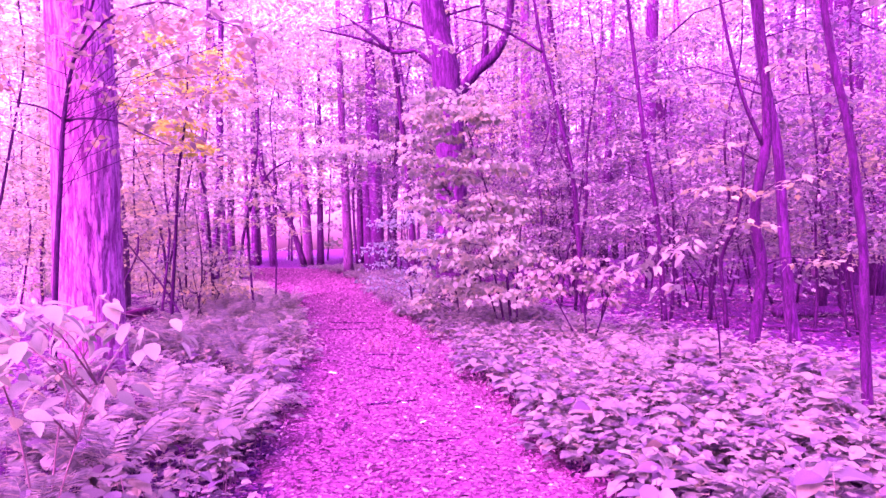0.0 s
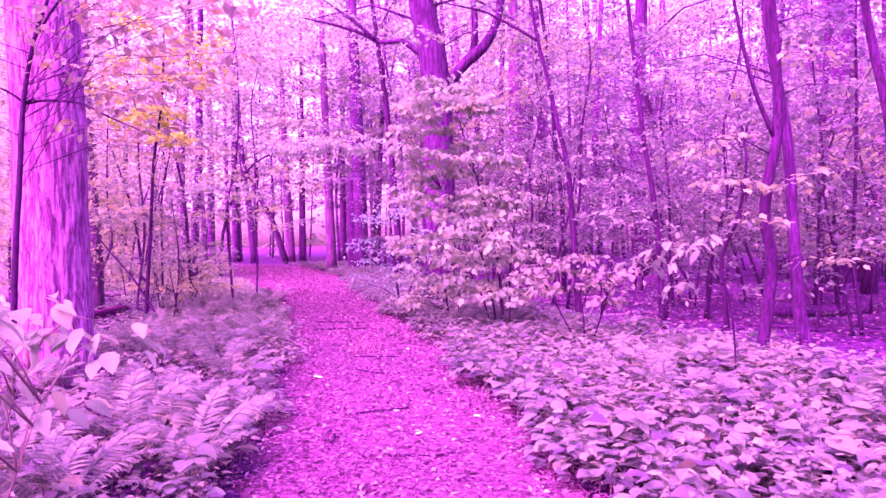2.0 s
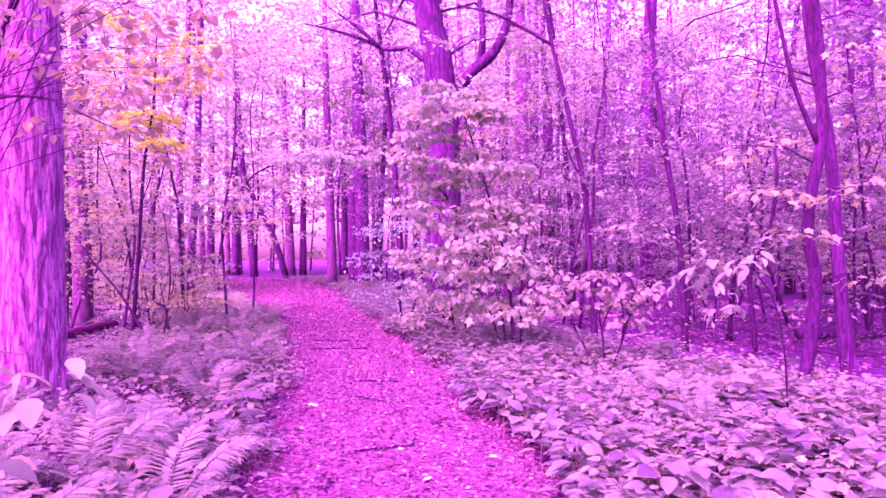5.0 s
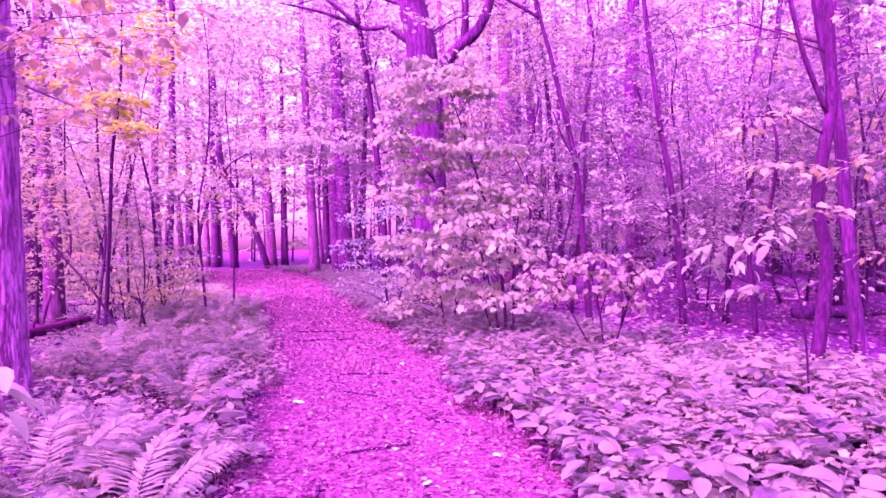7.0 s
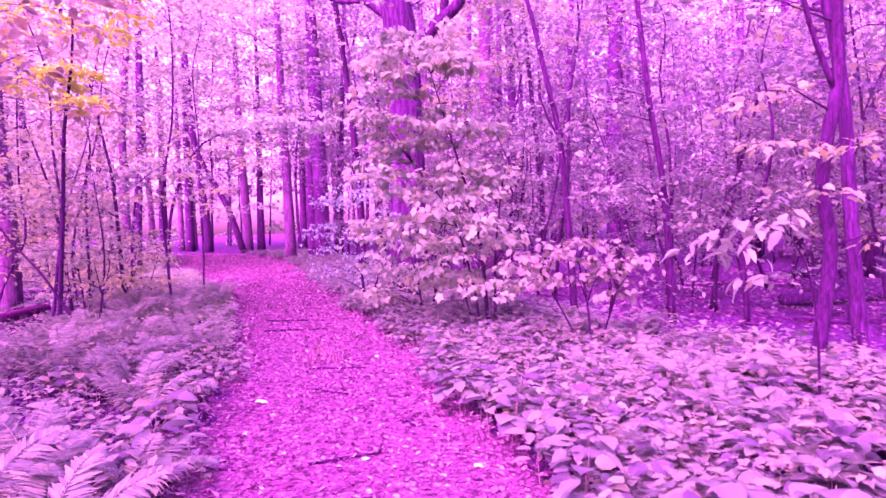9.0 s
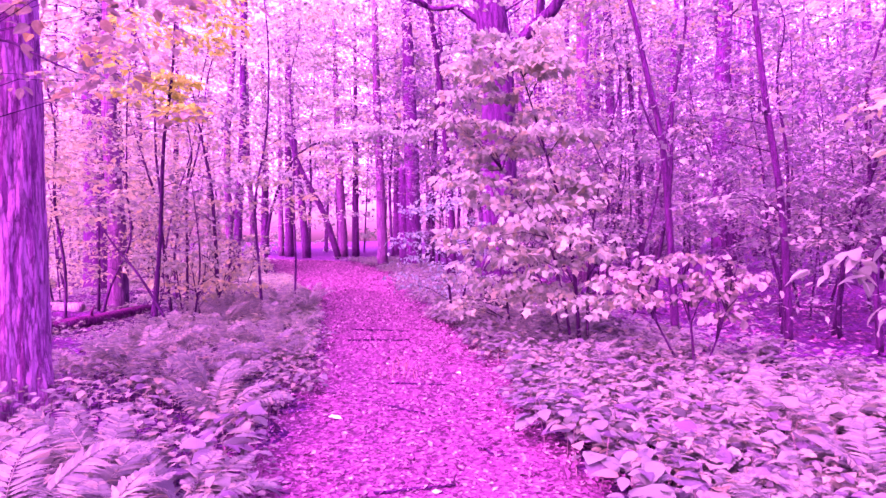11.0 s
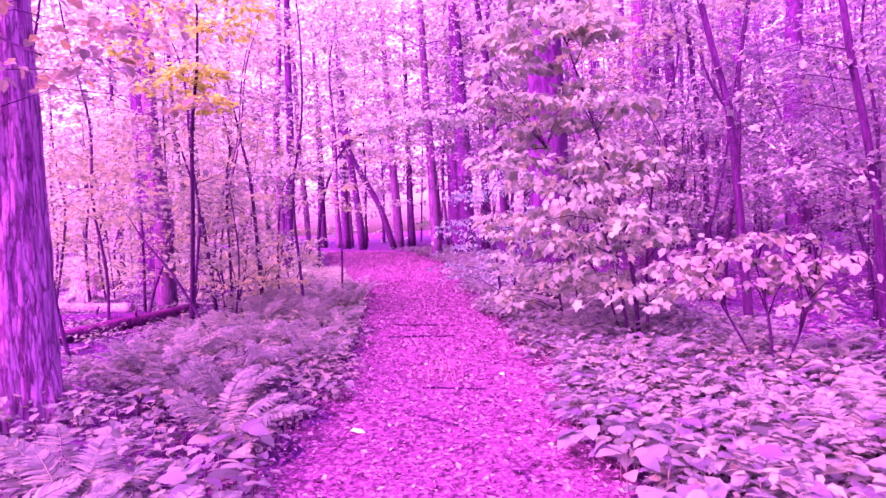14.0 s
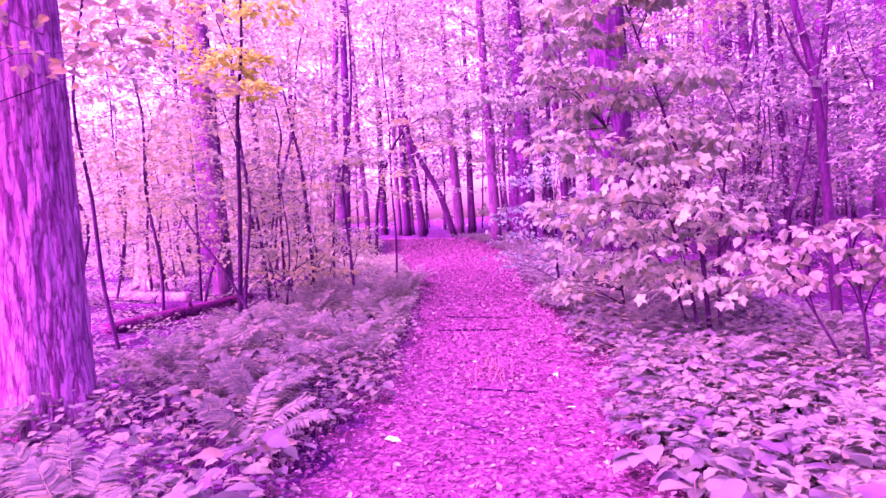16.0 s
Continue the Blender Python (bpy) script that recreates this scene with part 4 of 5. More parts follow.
def shrubs():
    g = np.random.default_rng(31)
    # tall leafy shrub by the path
    st = [([(-0.71, 11.2, 0.0), (-0.79, 11.2, 1.17), (-0.92, 11.2, 1.85), (-1.19, 11.2, 2.82), (-1.5, 11.2, 3.9)], [0.03, 0.026, 0.02, 0.015, 0.006]),
          ([(-0.80, 11.1, 0.0), (-0.95, 11.1, 0.9), (-1.2, 11.1, 1.7), (-1.7, 11.1, 2.4)], [0.022, 0.018, 0.014, 0.005]),
          ([(-0.62, 11.25, 0.0), (-0.6, 11.2, 1.0), (-0.5, 11.1, 1.9), (-0.4, 11.0, 2.4)], [0.022, 0.018, 0.012, 0.005]),
          ([(-0.9, 11.3, 0.0), (-1.1, 11.3, 0.7), (-1.45, 11.3, 1.3)], [0.018, 0.013, 0.005])]
    sp = []
    for _ in range(130):
        h = g.uniform(0, 1) ** 1.15
        wide = 1.2 - 0.55 * h
        sp.append(((-1.1 - 0.5 * h + g.uniform(-wide, wide * 0.9), 11.1 + g.uniform(-0.9, 0.6) * wide, 0.7 + 3.5 * h), g.uniform(0.2, 0.4), 34))
    make_shrub("tall leafy shrub with lobed pale leaves beside the path", st, sp, 0.105, leaf_pale, 32, MAPLE)
    # low shrub behind the ground cover
    sp = [((0.35 + g.uniform(-0.75, 0.7), 9.5 + g.uniform(-0.5, 0.4), g.uniform(0.65, 1.35)), g.uniform(0.16, 0.3), 20) for _ in range(30)]
    make_shrub("low leafy shrub with broad pale leaves", [([(0.46, 9.5, 0.0), (0.42, 9.5, 0.6), (0.3, 9.45, 1.2)], [0.016, 0.012, 0.005]), ([(0.5, 9.5, 0.0), (0.7, 9.45, 0.6), (0.85, 9.4, 1.25)], [0.014, 0.01, 0.005]), ([(0.4, 9.55, 0.0), (0.1, 9.5, 0.6), (-0.2, 9.5, 1.15)], [0.014, 0.01, 0.005])], sp, 0.084, leaf_pink, 33, BROAD)
    # single spray on a dark stem
    make_shrub("small sapling topped by a spray of large pale leaves", [([(1.55, 6.6, 0.0), (1.52, 6.55, 0.7), (1.38, 6.4, 1.2), (1.12, 6.28, 1.44), (0.75, 6.22, 1.4)], [0.010, 0.008, 0.006, 0.004, 0.002])],
               [((0.66, 6.25, 1.33), 0.10, 6), ((0.80, 6.2, 1.42), 0.13, 8), ((0.97, 6.2, 1.47), 0.13, 9), ((1.13, 6.25, 1.44), 0.12, 8), ((0.9, 6.15, 1.33), 0.14, 6), ((1.25, 6.3, 1.52), 0.10, 5), ((1.12, 6.3, 1.16), 0.15, 7), ((0.95, 6.3, 1.12), 0.1, 4)], 0.13, leaf_bright, 34, OVATE, split=True, droop=0.5, wide=0.44)
    # blue-green shrub further on
    sp = [((-3.3 + g.uniform(-0.9, 0.9), 14.9 + g.uniform(-0.5, 0.5), g.uniform(0.5, 2.5)), g.uniform(0.25, 0.45), 34) for _ in range(50)]
    make_shrub("dense small-leaved blue-green shrub at the path edge", [([(-3.2, 14.9, 0.0), (-3.3, 14.9, 1.2), (-3.4, 14.9, 2.3)], [0.03, 0.02, 0.008]), ([(-3.1, 14.9, 0.0), (-2.8, 14.9, 1.0), (-2.6, 14.9, 2.0)], [0.025, 0.018, 0.006])], sp, 0.07, leaf_blue, 35, SIMPLE)
    sp = [((-1.9 + g.uniform(-0.9, 0.7), 12.6 + g.uniform(-0.4, 0.5), g.uniform(0.4, 1.7)), g.uniform(0.2, 0.38), 24) for _ in range(40)]
    make_shrub("bushy pale-leaved shrub at the path edge", [([(-1.8, 12.7, 0.0), (-1.9, 12.7, 0.8), (-2.2, 12.7, 1.6)], [0.02, 0.015, 0.006]), ([(-1.7, 12.7, 0.0), (-1.5, 12.7, 0.8), (-1.4, 12.7, 1.5)], [0.02, 0.014, 0.006])], sp, 0.085, leaf_pale, 36, MAPLE)
    # low wide sprays over the bend and behind the ferns
    sp = [((-8.0 + g.uniform(-2.0, 2.0), 24.0 + g.uniform(-0.7, 0.7), 5.2 + g.normal(0, 0.14)), g.uniform(0.35, 0.6), 60) for _ in range(26)]
    make_shrub("tall understory tree with a flat pale leafy layer", [([(-12.6, 25.2, 0.1), (-12.2, 25.0, 2.6), (-10.8, 24.6, 4.7), (-8.2, 24.1, 5.2), (-6.6, 24.0, 5.25)], [0.07, 0.06, 0.04, 0.025, 0.01])], sp, 0.125, leaf_lilac, 37, SIMPLE)
    sp = [((-9.1 + g.uniform(-0.8, 0.8), 18.0 + g.uniform(-0.4, 0.4), 3.25 + g.normal(0, 0.12)), g.uniform(0.3, 0.45), 50) for _ in range(10)]
    make_shrub("slender understory tree with a flat pale leafy layer", [([(-9.9, 18.1, 0.0), (-9.8, 18.1, 1.6), (-9.5, 18.0, 2.8), (-8.8, 18.0, 3.3)], [0.035, 0.03, 0.02, 0.008])], sp, 0.1, leaf_lilac, 39, SIMPLE)
    # large-leaved bush close to the walker
    sp = [((-2.42 + g.uniform(-0.8, 0.3), 3.0 + g.uniform(-0.5, 0.28), g.uniform(0.82, 1.36)), g.uniform(0.14, 0.22), 8) for _ in range(26)]
    make_shrub("bush with large oval drooping pale leaves", [([(-2.7, 3.1, 0.0), (-2.6, 3.1, 0.7), (-2.35, 3.15, 1.25)], [0.006, 0.005, 0.0025]), ([(-2.8, 3.15, 0.0), (-2.9, 3.1, 0.7), (-3.05, 3.0, 1.2)], [0.006, 0.005, 0.0025]), ([(-2.65, 3.0, 0.0), (-2.4, 2.9, 0.5), (-2.2, 2.85, 0.9)], [0.005, 0.004, 0.002])], sp, 0.118, leaf_pale, 38, OVATE, split=True, stem_mat=stem_green, droop=0.5, wide=0.5)
    # loose small bushes behind the ferns
    for i, (x, y, h, n) in enumerate([(-7.9, 13.2, 1.5, 16), (-9.2, 16.5, 1.7, 18), (-11.2, 18.6, 1.8, 18), (-7.4, 13.0, 1.2, 12), (-14.0, 23.5, 1.4, 14), (-13.0, 20.6, 1.5, 16), (-11.2, 17.0, 1.4, 16), (-14.5, 21.5, 1.8, 18), (-10.2, 19.2, 1.5, 16), (-16.5, 24.0, 1.6, 14), (-17.5, 19.5, 1.6, 16)]):
        sp = [((x + g.uniform(-0.9, 0.9), y + g.uniform(-0.6, 0.6), g.uniform(0.35, h)), g.uniform(0.2, 0.4), 30) for _ in range(n)]
        make_shrub("loose leafy bush at the edge of the wood", [([(x, y, 0.0), (x - 0.1, y, h * 0.5), (x - 0.2, y, h * 0.9)], [0.018, 0.012, 0.005]), ([(x + 0.1, y, 0.0), (x + 0.4, y, h * 0.5), (x + 0.5, y, h * 0.8)], [0.016, 0.011, 0.005])], sp, 0.09, (leaf_pale, leaf_warm)[i % 2], 70 + i, SIMPLE, "bushes behind the ferns")


def cover(name, label, m, spot, hi, size, mat, seed, shape, per, stems=True):
    """Low plants with a whorl of broad leaves each."""
    g = np.random.default_rng(seed)
    x, y = spot(g, m)
    z = height(x, y)
    h = hi[0] + (hi[1] - hi[0]) * g.uniform(0, 1, len(x)) ** 0.8
    k = per
    a = g.uniform(0, 6.3, len(x))[:, None] + np.arange(k)[None] * 2.4 + g.normal(0, 0.3, (len(x), k))
    lev = h[:, None] * (0.55 + 0.45 * g.uniform(0, 1, (len(x), k)))
    r = 0.03 + 0.1 * g.uniform(0, 1, (len(x), k))
    c = np.stack([x[:, None] + r * np.cos(a), y[:, None] + r * np.sin(a), z[:, None] + lev], -1).reshape(-1, 3)
    s = (size * g.uniform(0.55, 1.25, a.shape) * g.uniform(0.75, 1.15, (len(x), 1))).ravel()
    a = a.ravel()
    v, f = leaves(c, a, g.normal(0.06, 0.19, len(a)), g.normal(0, 0.19, len(a)), s, s * g.uniform(0.6, 0.85, len(a)), shape)
    tagged(new(name, mesh_of(name, v, f, mat)), label, "undergrowth", "", "stuff")
    if stems:
        pieces = [tube(np.array([(p, q, w), (p + 0.02, q, w + t)]), [0.004, 0.003], 3) for p, q, w, t in zip(x[:900], y[:900], z[:900], h[:900] * 0.9)]
        tagged(new(name + "_stems", mesh_of(name + "_stems", *join(pieces), stem_green)), "thin green stems of the low plants", "stems", "", "stuff")


def undergrowth():
    def right_near(g, m):
        y = g.uniform(0.6, 9.5, m)
        o = 1.02 + 3.6 * g.uniform(0, 1, m) ** 1.1 + 0.15 * np.sin(y * 2.3)
        return path_x(y) + o * 1.05, y

    def right_far(g, m):
        y = g.uniform(9, 37, m)
        o = path_half(y) - 0.05 + 2.4 * g.uniform(0, 1, m) ** 1.2 + 0.2 * np.sin(y * 1.7)
        return path_x(y) + o * 1.1, y

    def left_near(g, m):
        y = g.uniform(1.2, 11, m)
        o = 1.05 + 2.9 * g.uniform(0, 1, m) ** 1.1 + 0.15 * np.sin(y * 2.0)
        return path_x(y) - o * 1.05, y

    def left_far(g, m):
        y = 10 + 15 * g.uniform(0, 1, m) ** 1.15
        o = path_half(y + 1) + 0.1 + 2.6 * g.uniform(0, 1, m) ** 1.3
        return path_x(y) - o * 1.1, y

    def floor_right(g, m):
        y = g.uniform(6, 22, m)
        return path_x(y) + g.uniform(4.5, 12, m), y

    cover("ground_cover", "dense low broad-leaved plants along the path", 2000, right_near, (0.12, 0.32), 0.118, leaf_cover, 1, BROAD, 6)
    def right_mid(g, m):
        y = g.uniform(7.5, 15, m)
        o = 1.0 + 3.0 * g.uniform(0, 1, m) ** 1.2 + 0.15 * np.sin(y * 2.1)
        return path_x(y) + o * 1.08, y

    cover("ground_cover_mid", "low toothed leafy herbs round the shrubs", 1500, right_mid, (0.1, 0.34), 0.10, leaf_cover, 12, MAPLE, 6, False)
    cover("ground_cover_far", "low leafy plants bordering the path further on", 3400, right_far, (0.1, 0.34), 0.10, leaf_cover, 2, SIMPLE, 7, False)
    cover("ground_cover_fern_side", "low broad-leaved plants among the ferns", 900, left_near, (0.10, 0.34), 0.09, leaf_cover, 3, BROAD, 6)
    cover("ground_cover_bank", "low leafy plants on the bank of the path", 1900, left_far, (0.06, 0.27), 0.09, leaf_pale, 4, SIMPLE, 7, False)
    def floor_left(g, m):
        y = g.uniform(8.5, 24, m)
        return path_x(y) - g.uniform(3.6, 12, m), y

    def floor_far(g, m):
        y = g.uniform(20, 50, m)
        return path_x(y) - 3.2 - 20 * g.uniform(0, 1, m) ** 1.2, y

    cover("far_floor_plants", "pale low plants on the open floor beyond the bend", 2600, floor_far, (0.08, 0.5), 0.2, leaf_far, 15, SIMPLE, 6, False)
    cover("bank_seedlings", "scattered low leafy seedlings behind the ferns", 2400, floor_left, (0.05, 0.24), 0.085, leaf_mid, 6, SIMPLE, 6, False)
    cover("verge_herbs", "soft small-leaved herbs between the broad leaves", 1300, right_near, (0.2, 0.42), 0.075, leaf_pink, 8, LOBED, 7, False)
    cover("fern_side_herbs", "soft small-leaved herbs among the ferns", 700, left_near, (0.15, 0.38), 0.07, leaf_pink, 9, LOBED, 7, False)
    cover("floor_seedlings", "scattered small seedlings on the forest floor", 260, floor_right, (0.08, 0.3), 0.08, leaf_mid, 5, SIMPLE, 5, False)


def near_plants():
    """Broad-leaved plants one by one on both verges."""
    g = np.random.default_rng(41)
    one = [mesh_of("leaf", *leaves(np.zeros((1, 3)), np.zeros(1), np.zeros(1), np.array([0.1 * k]), np.ones(1), np.array([0.7 + 0.05 * k]), OVATE), leaf_cover, True) for k in range(-2, 3)]
    models = []
    for v in range(5):
        root = thing("ground_plant", (0, 0, 0), "low plant with broad pale-green leaves on thin stems", "plant", "broad-leaved plants on the verges")
        h = 0.26 + 0.03 * v
        part("stem", mesh_of("stem", *tube(spline(np.array([(0, 0, -0.02), (0.015, 0.01, h * 0.5), (0, 0.02, h)])), [0.004, 0.0035, 0.002], 5), stem_green, True), root)
        for k in range(6 + v % 2):
            a = k * 2.4 + g.normal(0, 0.3)
            r = g.uniform(0.02, 0.10)
            lf = part("leaf", one[g.integers(5)], root)
            lf.location = (r * math.cos(a), r * math.sin(a), h * g.uniform(0.65, 1.08))
            lf.rotation_euler = (g.normal(0, 0.22), g.normal(0.05, 0.22), a + g.normal(0, 0.3))
            w = 0.145 * g.uniform(0.65, 1.25)
            lf.scale = (w, w, w)
        models.append(root)
    used = set()
    for i in range(260):
        y = float(g.uniform(1.8, 7.6))
        o = float(g.uniform(0.9, 3.6)) if i < 215 else -float(g.uniform(1.1, 2.6))
        x = float(path_x(y)) + o * 1.05
        s = float(g.uniform(0.75, 1.25))
        m = pose(x, y, float(height(x, y)), float(g.normal(0, 6)), float(g.normal(0, 6)), float(g.uniform(0, 360))) @ Matrix.Diagonal((s, s, s, 1))
        k = i % 5
        if k in used:
            copy_thing(models[k], m)
        else:
            used.add(k)
            models[k].matrix_world = m


# ---- ferns ----
def frond_mesh(length, seed):
    """One arching frond: a midrib with narrow leaflets in pairs."""
    g = np.random.default_rng(seed)
    t = np.linspace(0, 1, 12)
    rib = np.stack([length * (0.95 * t - 0.1 * t * t), 0.03 * np.sin(3 * t), length * (0.85 * t - 0.55 * t * t)], 1)
    pieces = [tube(rib, [0.004, 0.003, 0.0012], 4)]
    n = 30
    for i in range(n):
        u = 0.10 + 0.89 * i / (n - 1)
        c = np.array([np.interp(u, t, rib[:, k]) for k in range(3)])
        w = length * 0.23 * math.sin(math.pi * (0.2 + 0.78 * u)) ** 0.9 + 0.005
        for side in (1, -1):
            lean = 0.32 + 0.3 * u + g.normal(0, 0.05)
            d = np.array([math.sin(lean), side * math.cos(lean), -0.05 + g.normal(0, 0.09)])
            e = np.array([math.cos(lean), -side * math.sin(lean), 0.0]) * length * 0.0155
            tip = c + d * w - np.array([0, 0, 0.12 * w])
            v = np.array([c, c + d * w * 0.22 + e, c + d * w * 0.62 + e * 0.75, tip, c + d * w * 0.62 - e * 0.75, c + d * w * 0.22 - e])
            f = [(0, 1, 5), (1, 2, 4, 5), (2, 3, 4)]
            pieces.append((v, f if side > 0 else [q[::-1] for q in f]))
    return mesh_of("frond", *join(pieces), leaf_fern)


def ferns():
    g = np.random.default_rng(14)
    fronds = [frond_mesh(L, i) for i, L in enumerate((0.78, 0.92, 0.66))]
    models = []
    for k in range(3):
        root = thing("fern", (0, 0, 0), "green fern with arching feathery fronds", "fern", "ferns along the path")
        n = 8 + k
        for i in range(n):
            fr = part("frond", fronds[(i + k) % 3], root)
            fr.rotation_euler = (g.normal(0, 0.25), -g.uniform(0.1, 0.75), i * 2 * math.pi / n + g.normal(0, 0.2))
            s = g.uniform(0.8, 1.15)
            fr.scale = (s, s, s)
        models.append(root)
    spots = []
    for _ in range(2000):
        if len(spots) > 100:
            break
        y = g.uniform(1.6, 17)
        left = g.uniform() < 0.62
        o = -g.uniform(1.3, 3.6) if left else g.uniform(1.3, 3.9)
        x = float(path_x(y)) + o * 1.05
        if (x + 5.6) ** 2 + (y - 7.3) ** 2 < 0.6 or any((x - a) ** 2 + (y - b) ** 2 < 0.25 for a, b in spots):
            continue
        spots.append((x, y))
    spots += [(1.1, 7.7), (-2.3, 4.1), (-2.9, 5.0), (-3.3, 5.7), (-2.6, 5.4)]
    small = []
    while len(small) < 36:
        y = g.uniform(2.3, 10.0)
        x = float(path_x(y)) + 1.05 * g.uniform(1.15, 3.3)
        if all((x - a) ** 2 + (y - b) ** 2 > 0.12 for a, b in spots + small):
            small.append((x, y))
    used = set()
    for i, (x, y) in enumerate(spots + small):
        k = i % 3
        sc = float(g.uniform(0.8, 1.1)) * (0.55 if i >= len(spots) else 0.72 if x > path_x(y) else 0.92 if y < 7 else 0.9)
        m = pose(x, y, float(height(x, y)) + 0.02, 0, 0, float(g.uniform(0, 360))) @ Matrix.Diagonal((sc, sc, sc, 1))
        if k not in used:
            used.add(k)
            models[k].matrix_world = m
        else:
            copy_thing(models[k], m)


# ---- fallen wood and small things on the ground ----
def make_log(label, a, b, r, mat, seed):
    a, b = np.array(a, float), np.array(b, float)
    p = np.linspace(0, 1, 9)[:, None] * (b - a)
    g = np.random.default_rng(seed)
    p = p + g.normal(0, r * 0.12, p.shape)
    root = thing("log", tuple(a), label, "log", "fallen logs")
    part("trunk", mesh_of("trunk", *tube(spline(p, 4), [r, r * 1.05, r * 0.95, r * 0.8], 14, 0.07, seed), mat, True), root)
    q = p[4]
    part("branch_stub", mesh_of("branch_stub", *tube(np.array([q, q + np.array([0.05, -r * 0.5, r * 1.6]), q + np.array([0.12, -r * 0.6, r * 2.6])]), [r * 0.3, r * 0.25, r * 0.12], 7, 0.05, seed), mat, True), root)


def fallen_wood():
    make_log("weathered reddish fallen log lying in the undergrowth", (-8.95, 10.5, 0.12), (-9.4, 14.3, 0.14), 0.105, bark_log, 1)
    make_log("pale barkless fallen log on the forest floor", (-13.4, 14.2, 0.14), (-10.9, 14.1, 0.13), 0.13, wood_dead, 2)
    make_log("thin dark fallen trunk on the forest floor", (4.2, 13.6, 0.1), (8.5, 14.6, 0.12), 0.10, bark_grey, 3)
    make_log("weathered fallen trunk far off among trees", (6.5, 18.4, 0.14), (11.5, 19.6, 0.16), 0.13, bark_grey, 4)
    make_log("grey fallen trunk lying across the far wood", (9.0, 25.0, 0.3), (15.0, 26.5, 0.4), 0.2, bark_pale, 5)
    make_log("fallen branchy log behind the big tree", (-11.5, 12.6, 0.1), (-9.6, 13.2, 0.12), 0.09, bark_grey, 6)
    st = thing("stump", (-14.4, 16.3, 0.0), "broken pale tree stump with splayed roots", "stump")
    g = np.random.default_rng(9)
    v, f = tube(np.array([(0, 0, 0), (0, 0, 0.3), (0.03, 0, 0.7), (0.05, 0, 0.95)]), [0.46, 0.34, 0.3, 0.24], 16, 0.12, 9)
    v[-16:, 2] += g.uniform(-0.25, 0.25, 16)
    part("stump_body", mesh_of("stump_body", v, f, wood_dead, True), st)
    for i in range(7):
        a = i * 0.9 + 0.2
        part("root", mesh_of("root", *tube(np.array([(0.2 * math.cos(a), 0.2 * math.sin(a), 0.3), (0.6 * math.cos(a), 0.6 * math.sin(a), 0.12), (1.2 * math.cos(a + 0.2), 1.2 * math.sin(a + 0.2), -0.02)]), [0.09, 0.06, 0.02], 7, 0.1, i), wood_dead, True), st)
    # sticks on the path
    for i, (x, y, ang, ln, r) in enumerate([(-1.58, 6.17, 28, 0.5, 0.011), (-2.13, 7.9, -25, 0.42, 0.011), (-1.0, 5.0, 10, 0.5, 0.008), (-2.5, 6.0, -8, 0.55, 0.009), (-3.6, 11.6, 12, 0.9, 0.014), (-3.9, 12.6, -5, 1.0, 0.014), (-1.2, 6.9, -30, 0.35, 0.009), (-2.3, 8.9, 4, 0.6, 0.01), (-1.75, 5.3, -80, 0.25, 0.012)]):
        g = np.random.default_rng(i)
        p = np.stack([np.linspace(-ln / 2, ln / 2, 6), g.normal(0, 0.012, 6), np.abs(g.normal(0, 0.004, 6)) + r * 0.6], 1)
        ob = new("stick", mesh_of("stick", *tube(p, [r, r * 0.9, r * 0.5], 6, 0.08, i), bark_dark, True))
        ob.matrix_world = pose(x, y, float(height(x, y)) + 0.022, 0, 0, ang)
        tagged(ob, "thin dark broken stick lying on the path", "stick", "sticks on the path")
    g = np.random.default_rng(55)
    for i in range(64):
        y = float(g.uniform(8.5 if i >= 32 else 6.5, 20))
        x = float(path_x(y)) + (float(g.uniform(4.2, 11)) if i < 32 else -float(g.uniform(4.2, 10)))
        ln, r = float(g.uniform(0.5, 2.2)), float(g.uniform(0.008, 0.03))
        k = np.linspace(-ln / 2, ln / 2, 7)
        p = np.stack([k, np.cumsum(g.normal(0, 0.03, 7)), np.abs(g.normal(0, 0.02, 7)) + r], 1)
        root = thing("fallen_branch", (x, y, float(height(x, y)) + 0.01), "bare fallen branch lying on leaf litter", "branch", "fallen branches")
        root.rotation_euler = (0, 0, float(g.uniform(0, 6.3)))
        part("stem", mesh_of("stem", *tube(spline(p, 3), [r, r * 0.9, r * 0.4], 6, 0.08, i), (bark_grey, wood_dead)[i % 3 == 0], True), root)
        part("twig", mesh_of("twig", *tube(np.array([p[3], p[3] + (0.15, 0.12, 0.06), p[3] + (0.32, 0.2, 0.05)]), [r * 0.5, r * 0.4, r * 0.15], 5), bark_grey, True), root)
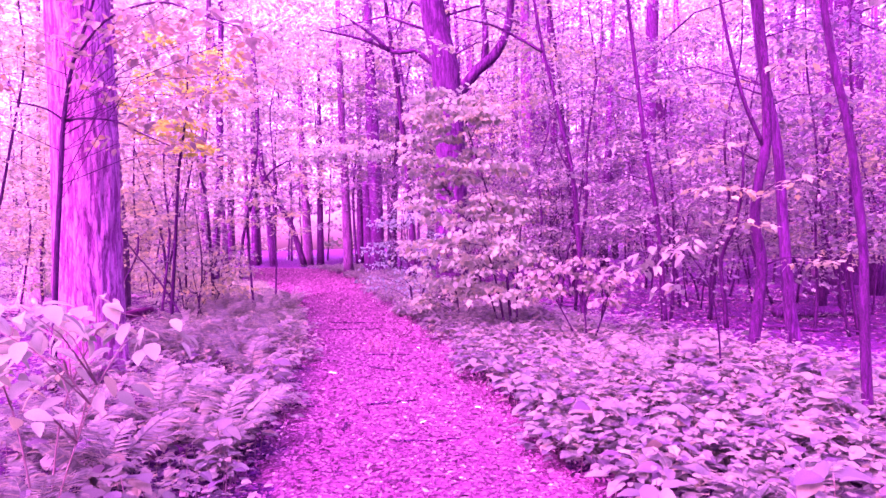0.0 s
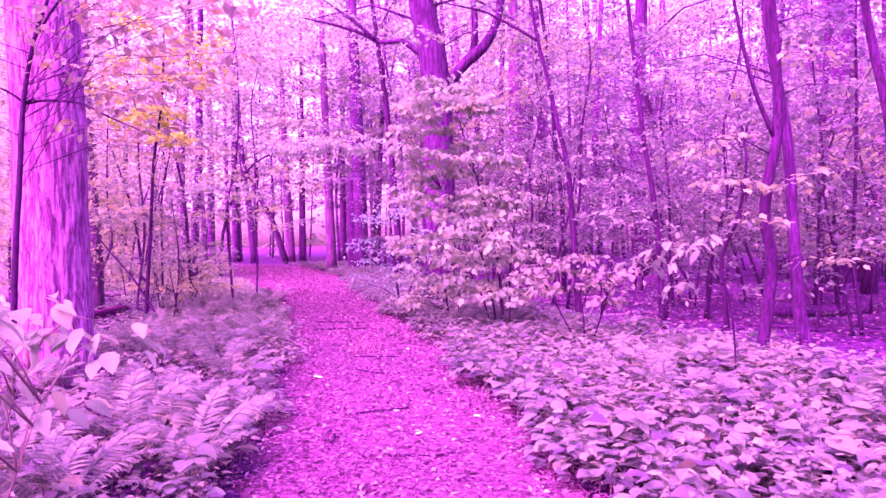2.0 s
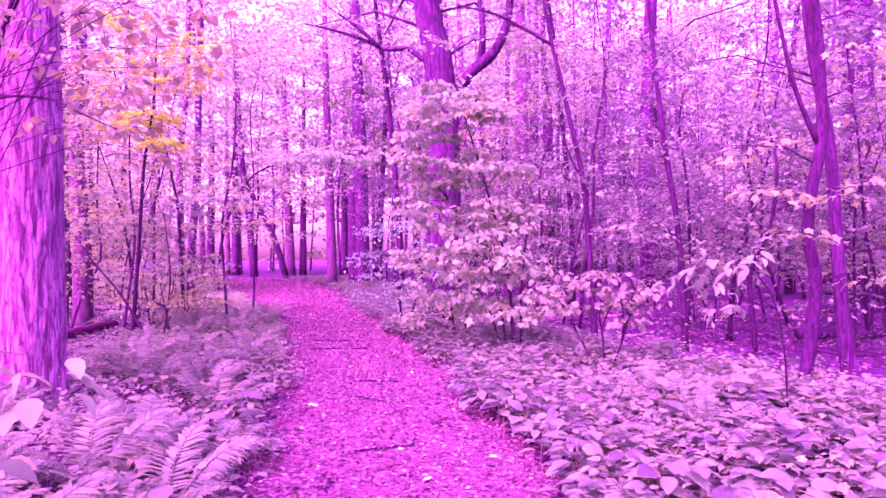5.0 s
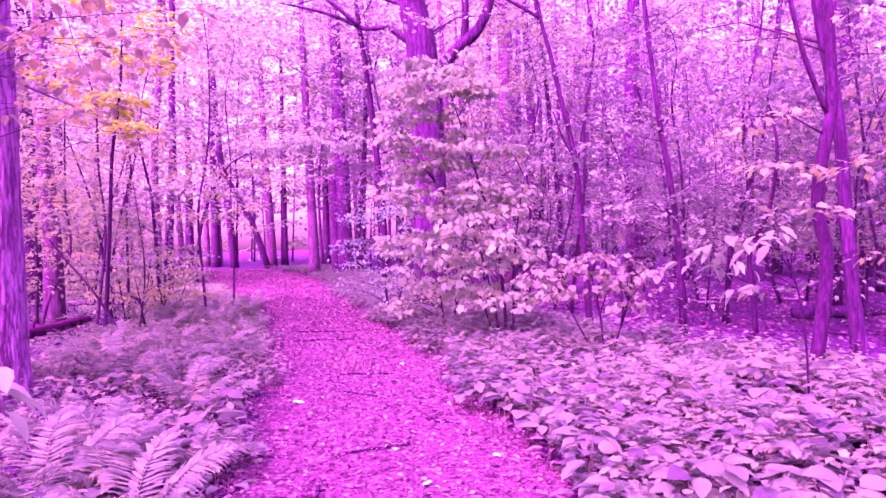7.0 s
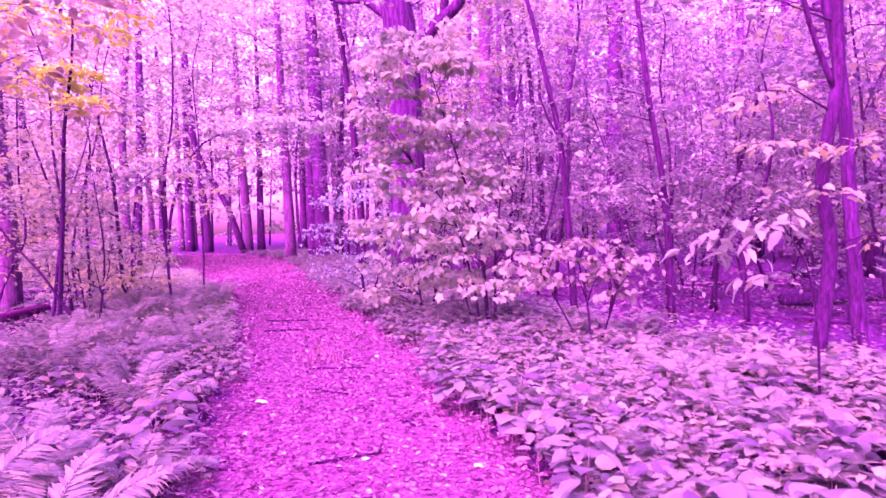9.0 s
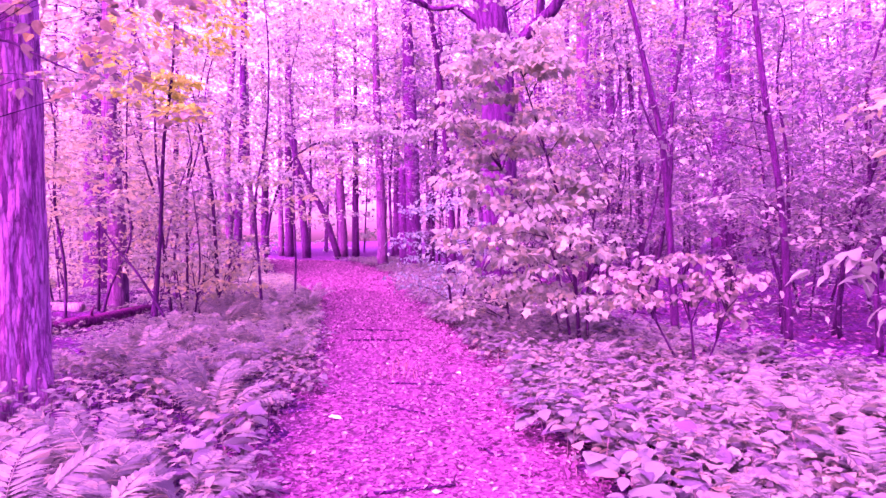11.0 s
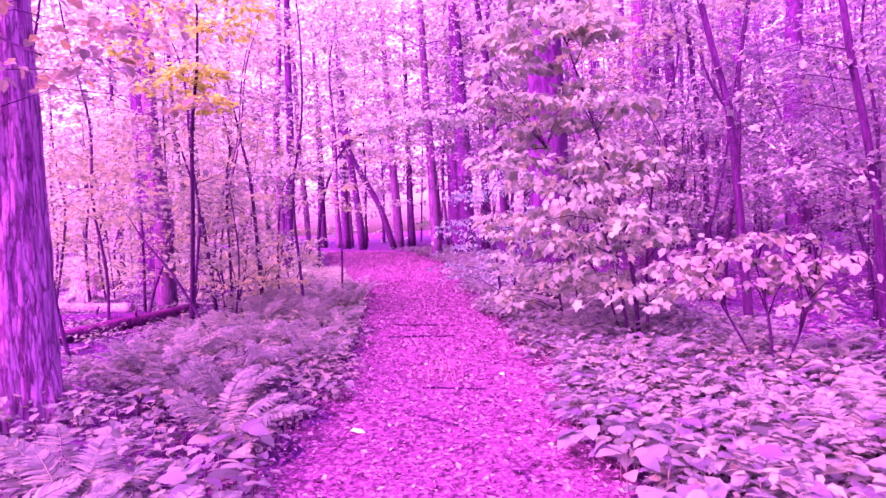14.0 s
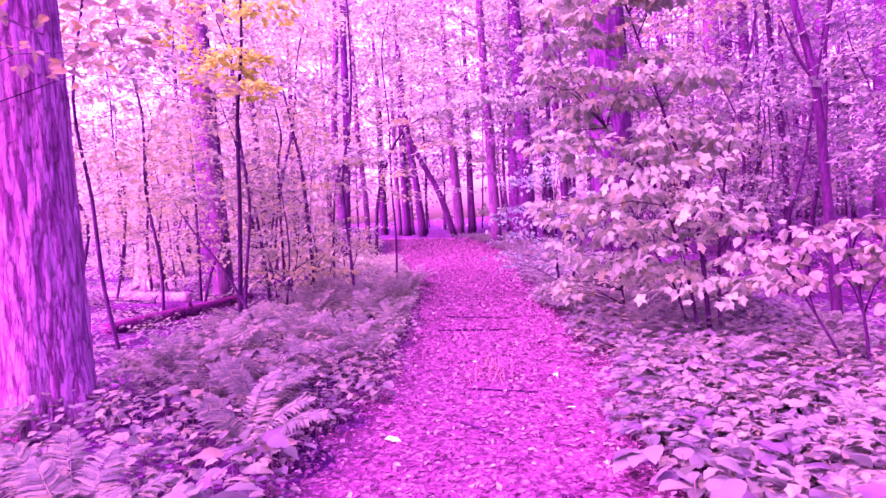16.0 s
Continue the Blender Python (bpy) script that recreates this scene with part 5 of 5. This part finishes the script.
    for i, (x, y) in enumerate([(-2.69, 7.53), (-1.45, 6.1), (-2.72, 10.7), (-1.1, 5.5), (-2.0, 9.5), (-0.75, 6.0), (-2.9, 9.8), (-1.6, 8.5)]):
        ob = new("pale_leaf", mesh_of("pale_leaf", *leaves(np.zeros((1, 3)), np.array([i * 1.3]), np.array([0.05]), np.array([0.1]), np.array([0.13 if i == 0 else 0.085]), np.array([0.08 if i == 0 else 0.055]), LOBED), leaf_white))
        ob.location = (x, y, float(height(x, y)) + 0.042)
        tagged(ob, "pale curled fallen leaf lying on the path", "leaf", "pale leaves on the path")
    # dry grass tufts
    for i, (x, y, n) in enumerate([(-2.55, 9.2, 26), (-0.7, 8.6, 30), (-0.6, 8.0, 26), (-1.2, 9.8, 26), (-0.35, 7.2, 24), (-0.95, 8.2, 30), (-1.0, 9.1, 28), (-1.5, 10.2, 28), (-0.45, 7.7, 26), (-1.75, 10.9, 26), (-2.7, 9.6, 22), (-0.1, 6.4, 22), (-2.0, 11.6, 24)]):
        g = np.random.default_rng(80 + i)
        blades = []
        for _ in range(n):
            a, h, o = g.uniform(0, 6.3), g.uniform(0.08, 0.2), g.normal(0, 0.12, 2)
            q = np.array([math.cos(a), math.sin(a), 0])
            w = np.array([-q[1], q[0], 0]) * 0.004
            b = np.array([o[0], o[1], 0])
            blades.append((np.array([b - w, b + w, b + q * h * 0.3 + w * 0.7 + (0, 0, h * 0.7), b + q * h * 0.3 - w * 0.7 + (0, 0, h * 0.7), b + q * h * 0.8 + (0, 0, h)]), [(0, 1, 2, 3), (3, 2, 4)]))
        ob = new("grass_tuft", mesh_of("grass_tuft", *join(blades), leaf_straw))
        ob.location = (x, y, float(height(x, y)) + 0.01)
        tagged(ob, "tuft of dry straw-coloured grass", "grass", "", "stuff")


leaf_white = leaf_material("bleached_leaf", [(0.0, (0.6, 0.58, 0.55)), (1.0, (0.7, 0.68, 0.64))], 0.1)
leaf_straw = leaf_material("straw", [(0.0, (0.20, 0.12, 0.10)), (1.0, (0.29, 0.19, 0.15))], 0.2)

make_ground()
make_path()
named_trees()
wood_trees()
understory()
far_wood()
shrubs()
undergrowth()
near_plants()
ferns()
fallen_wood()
make_litter()
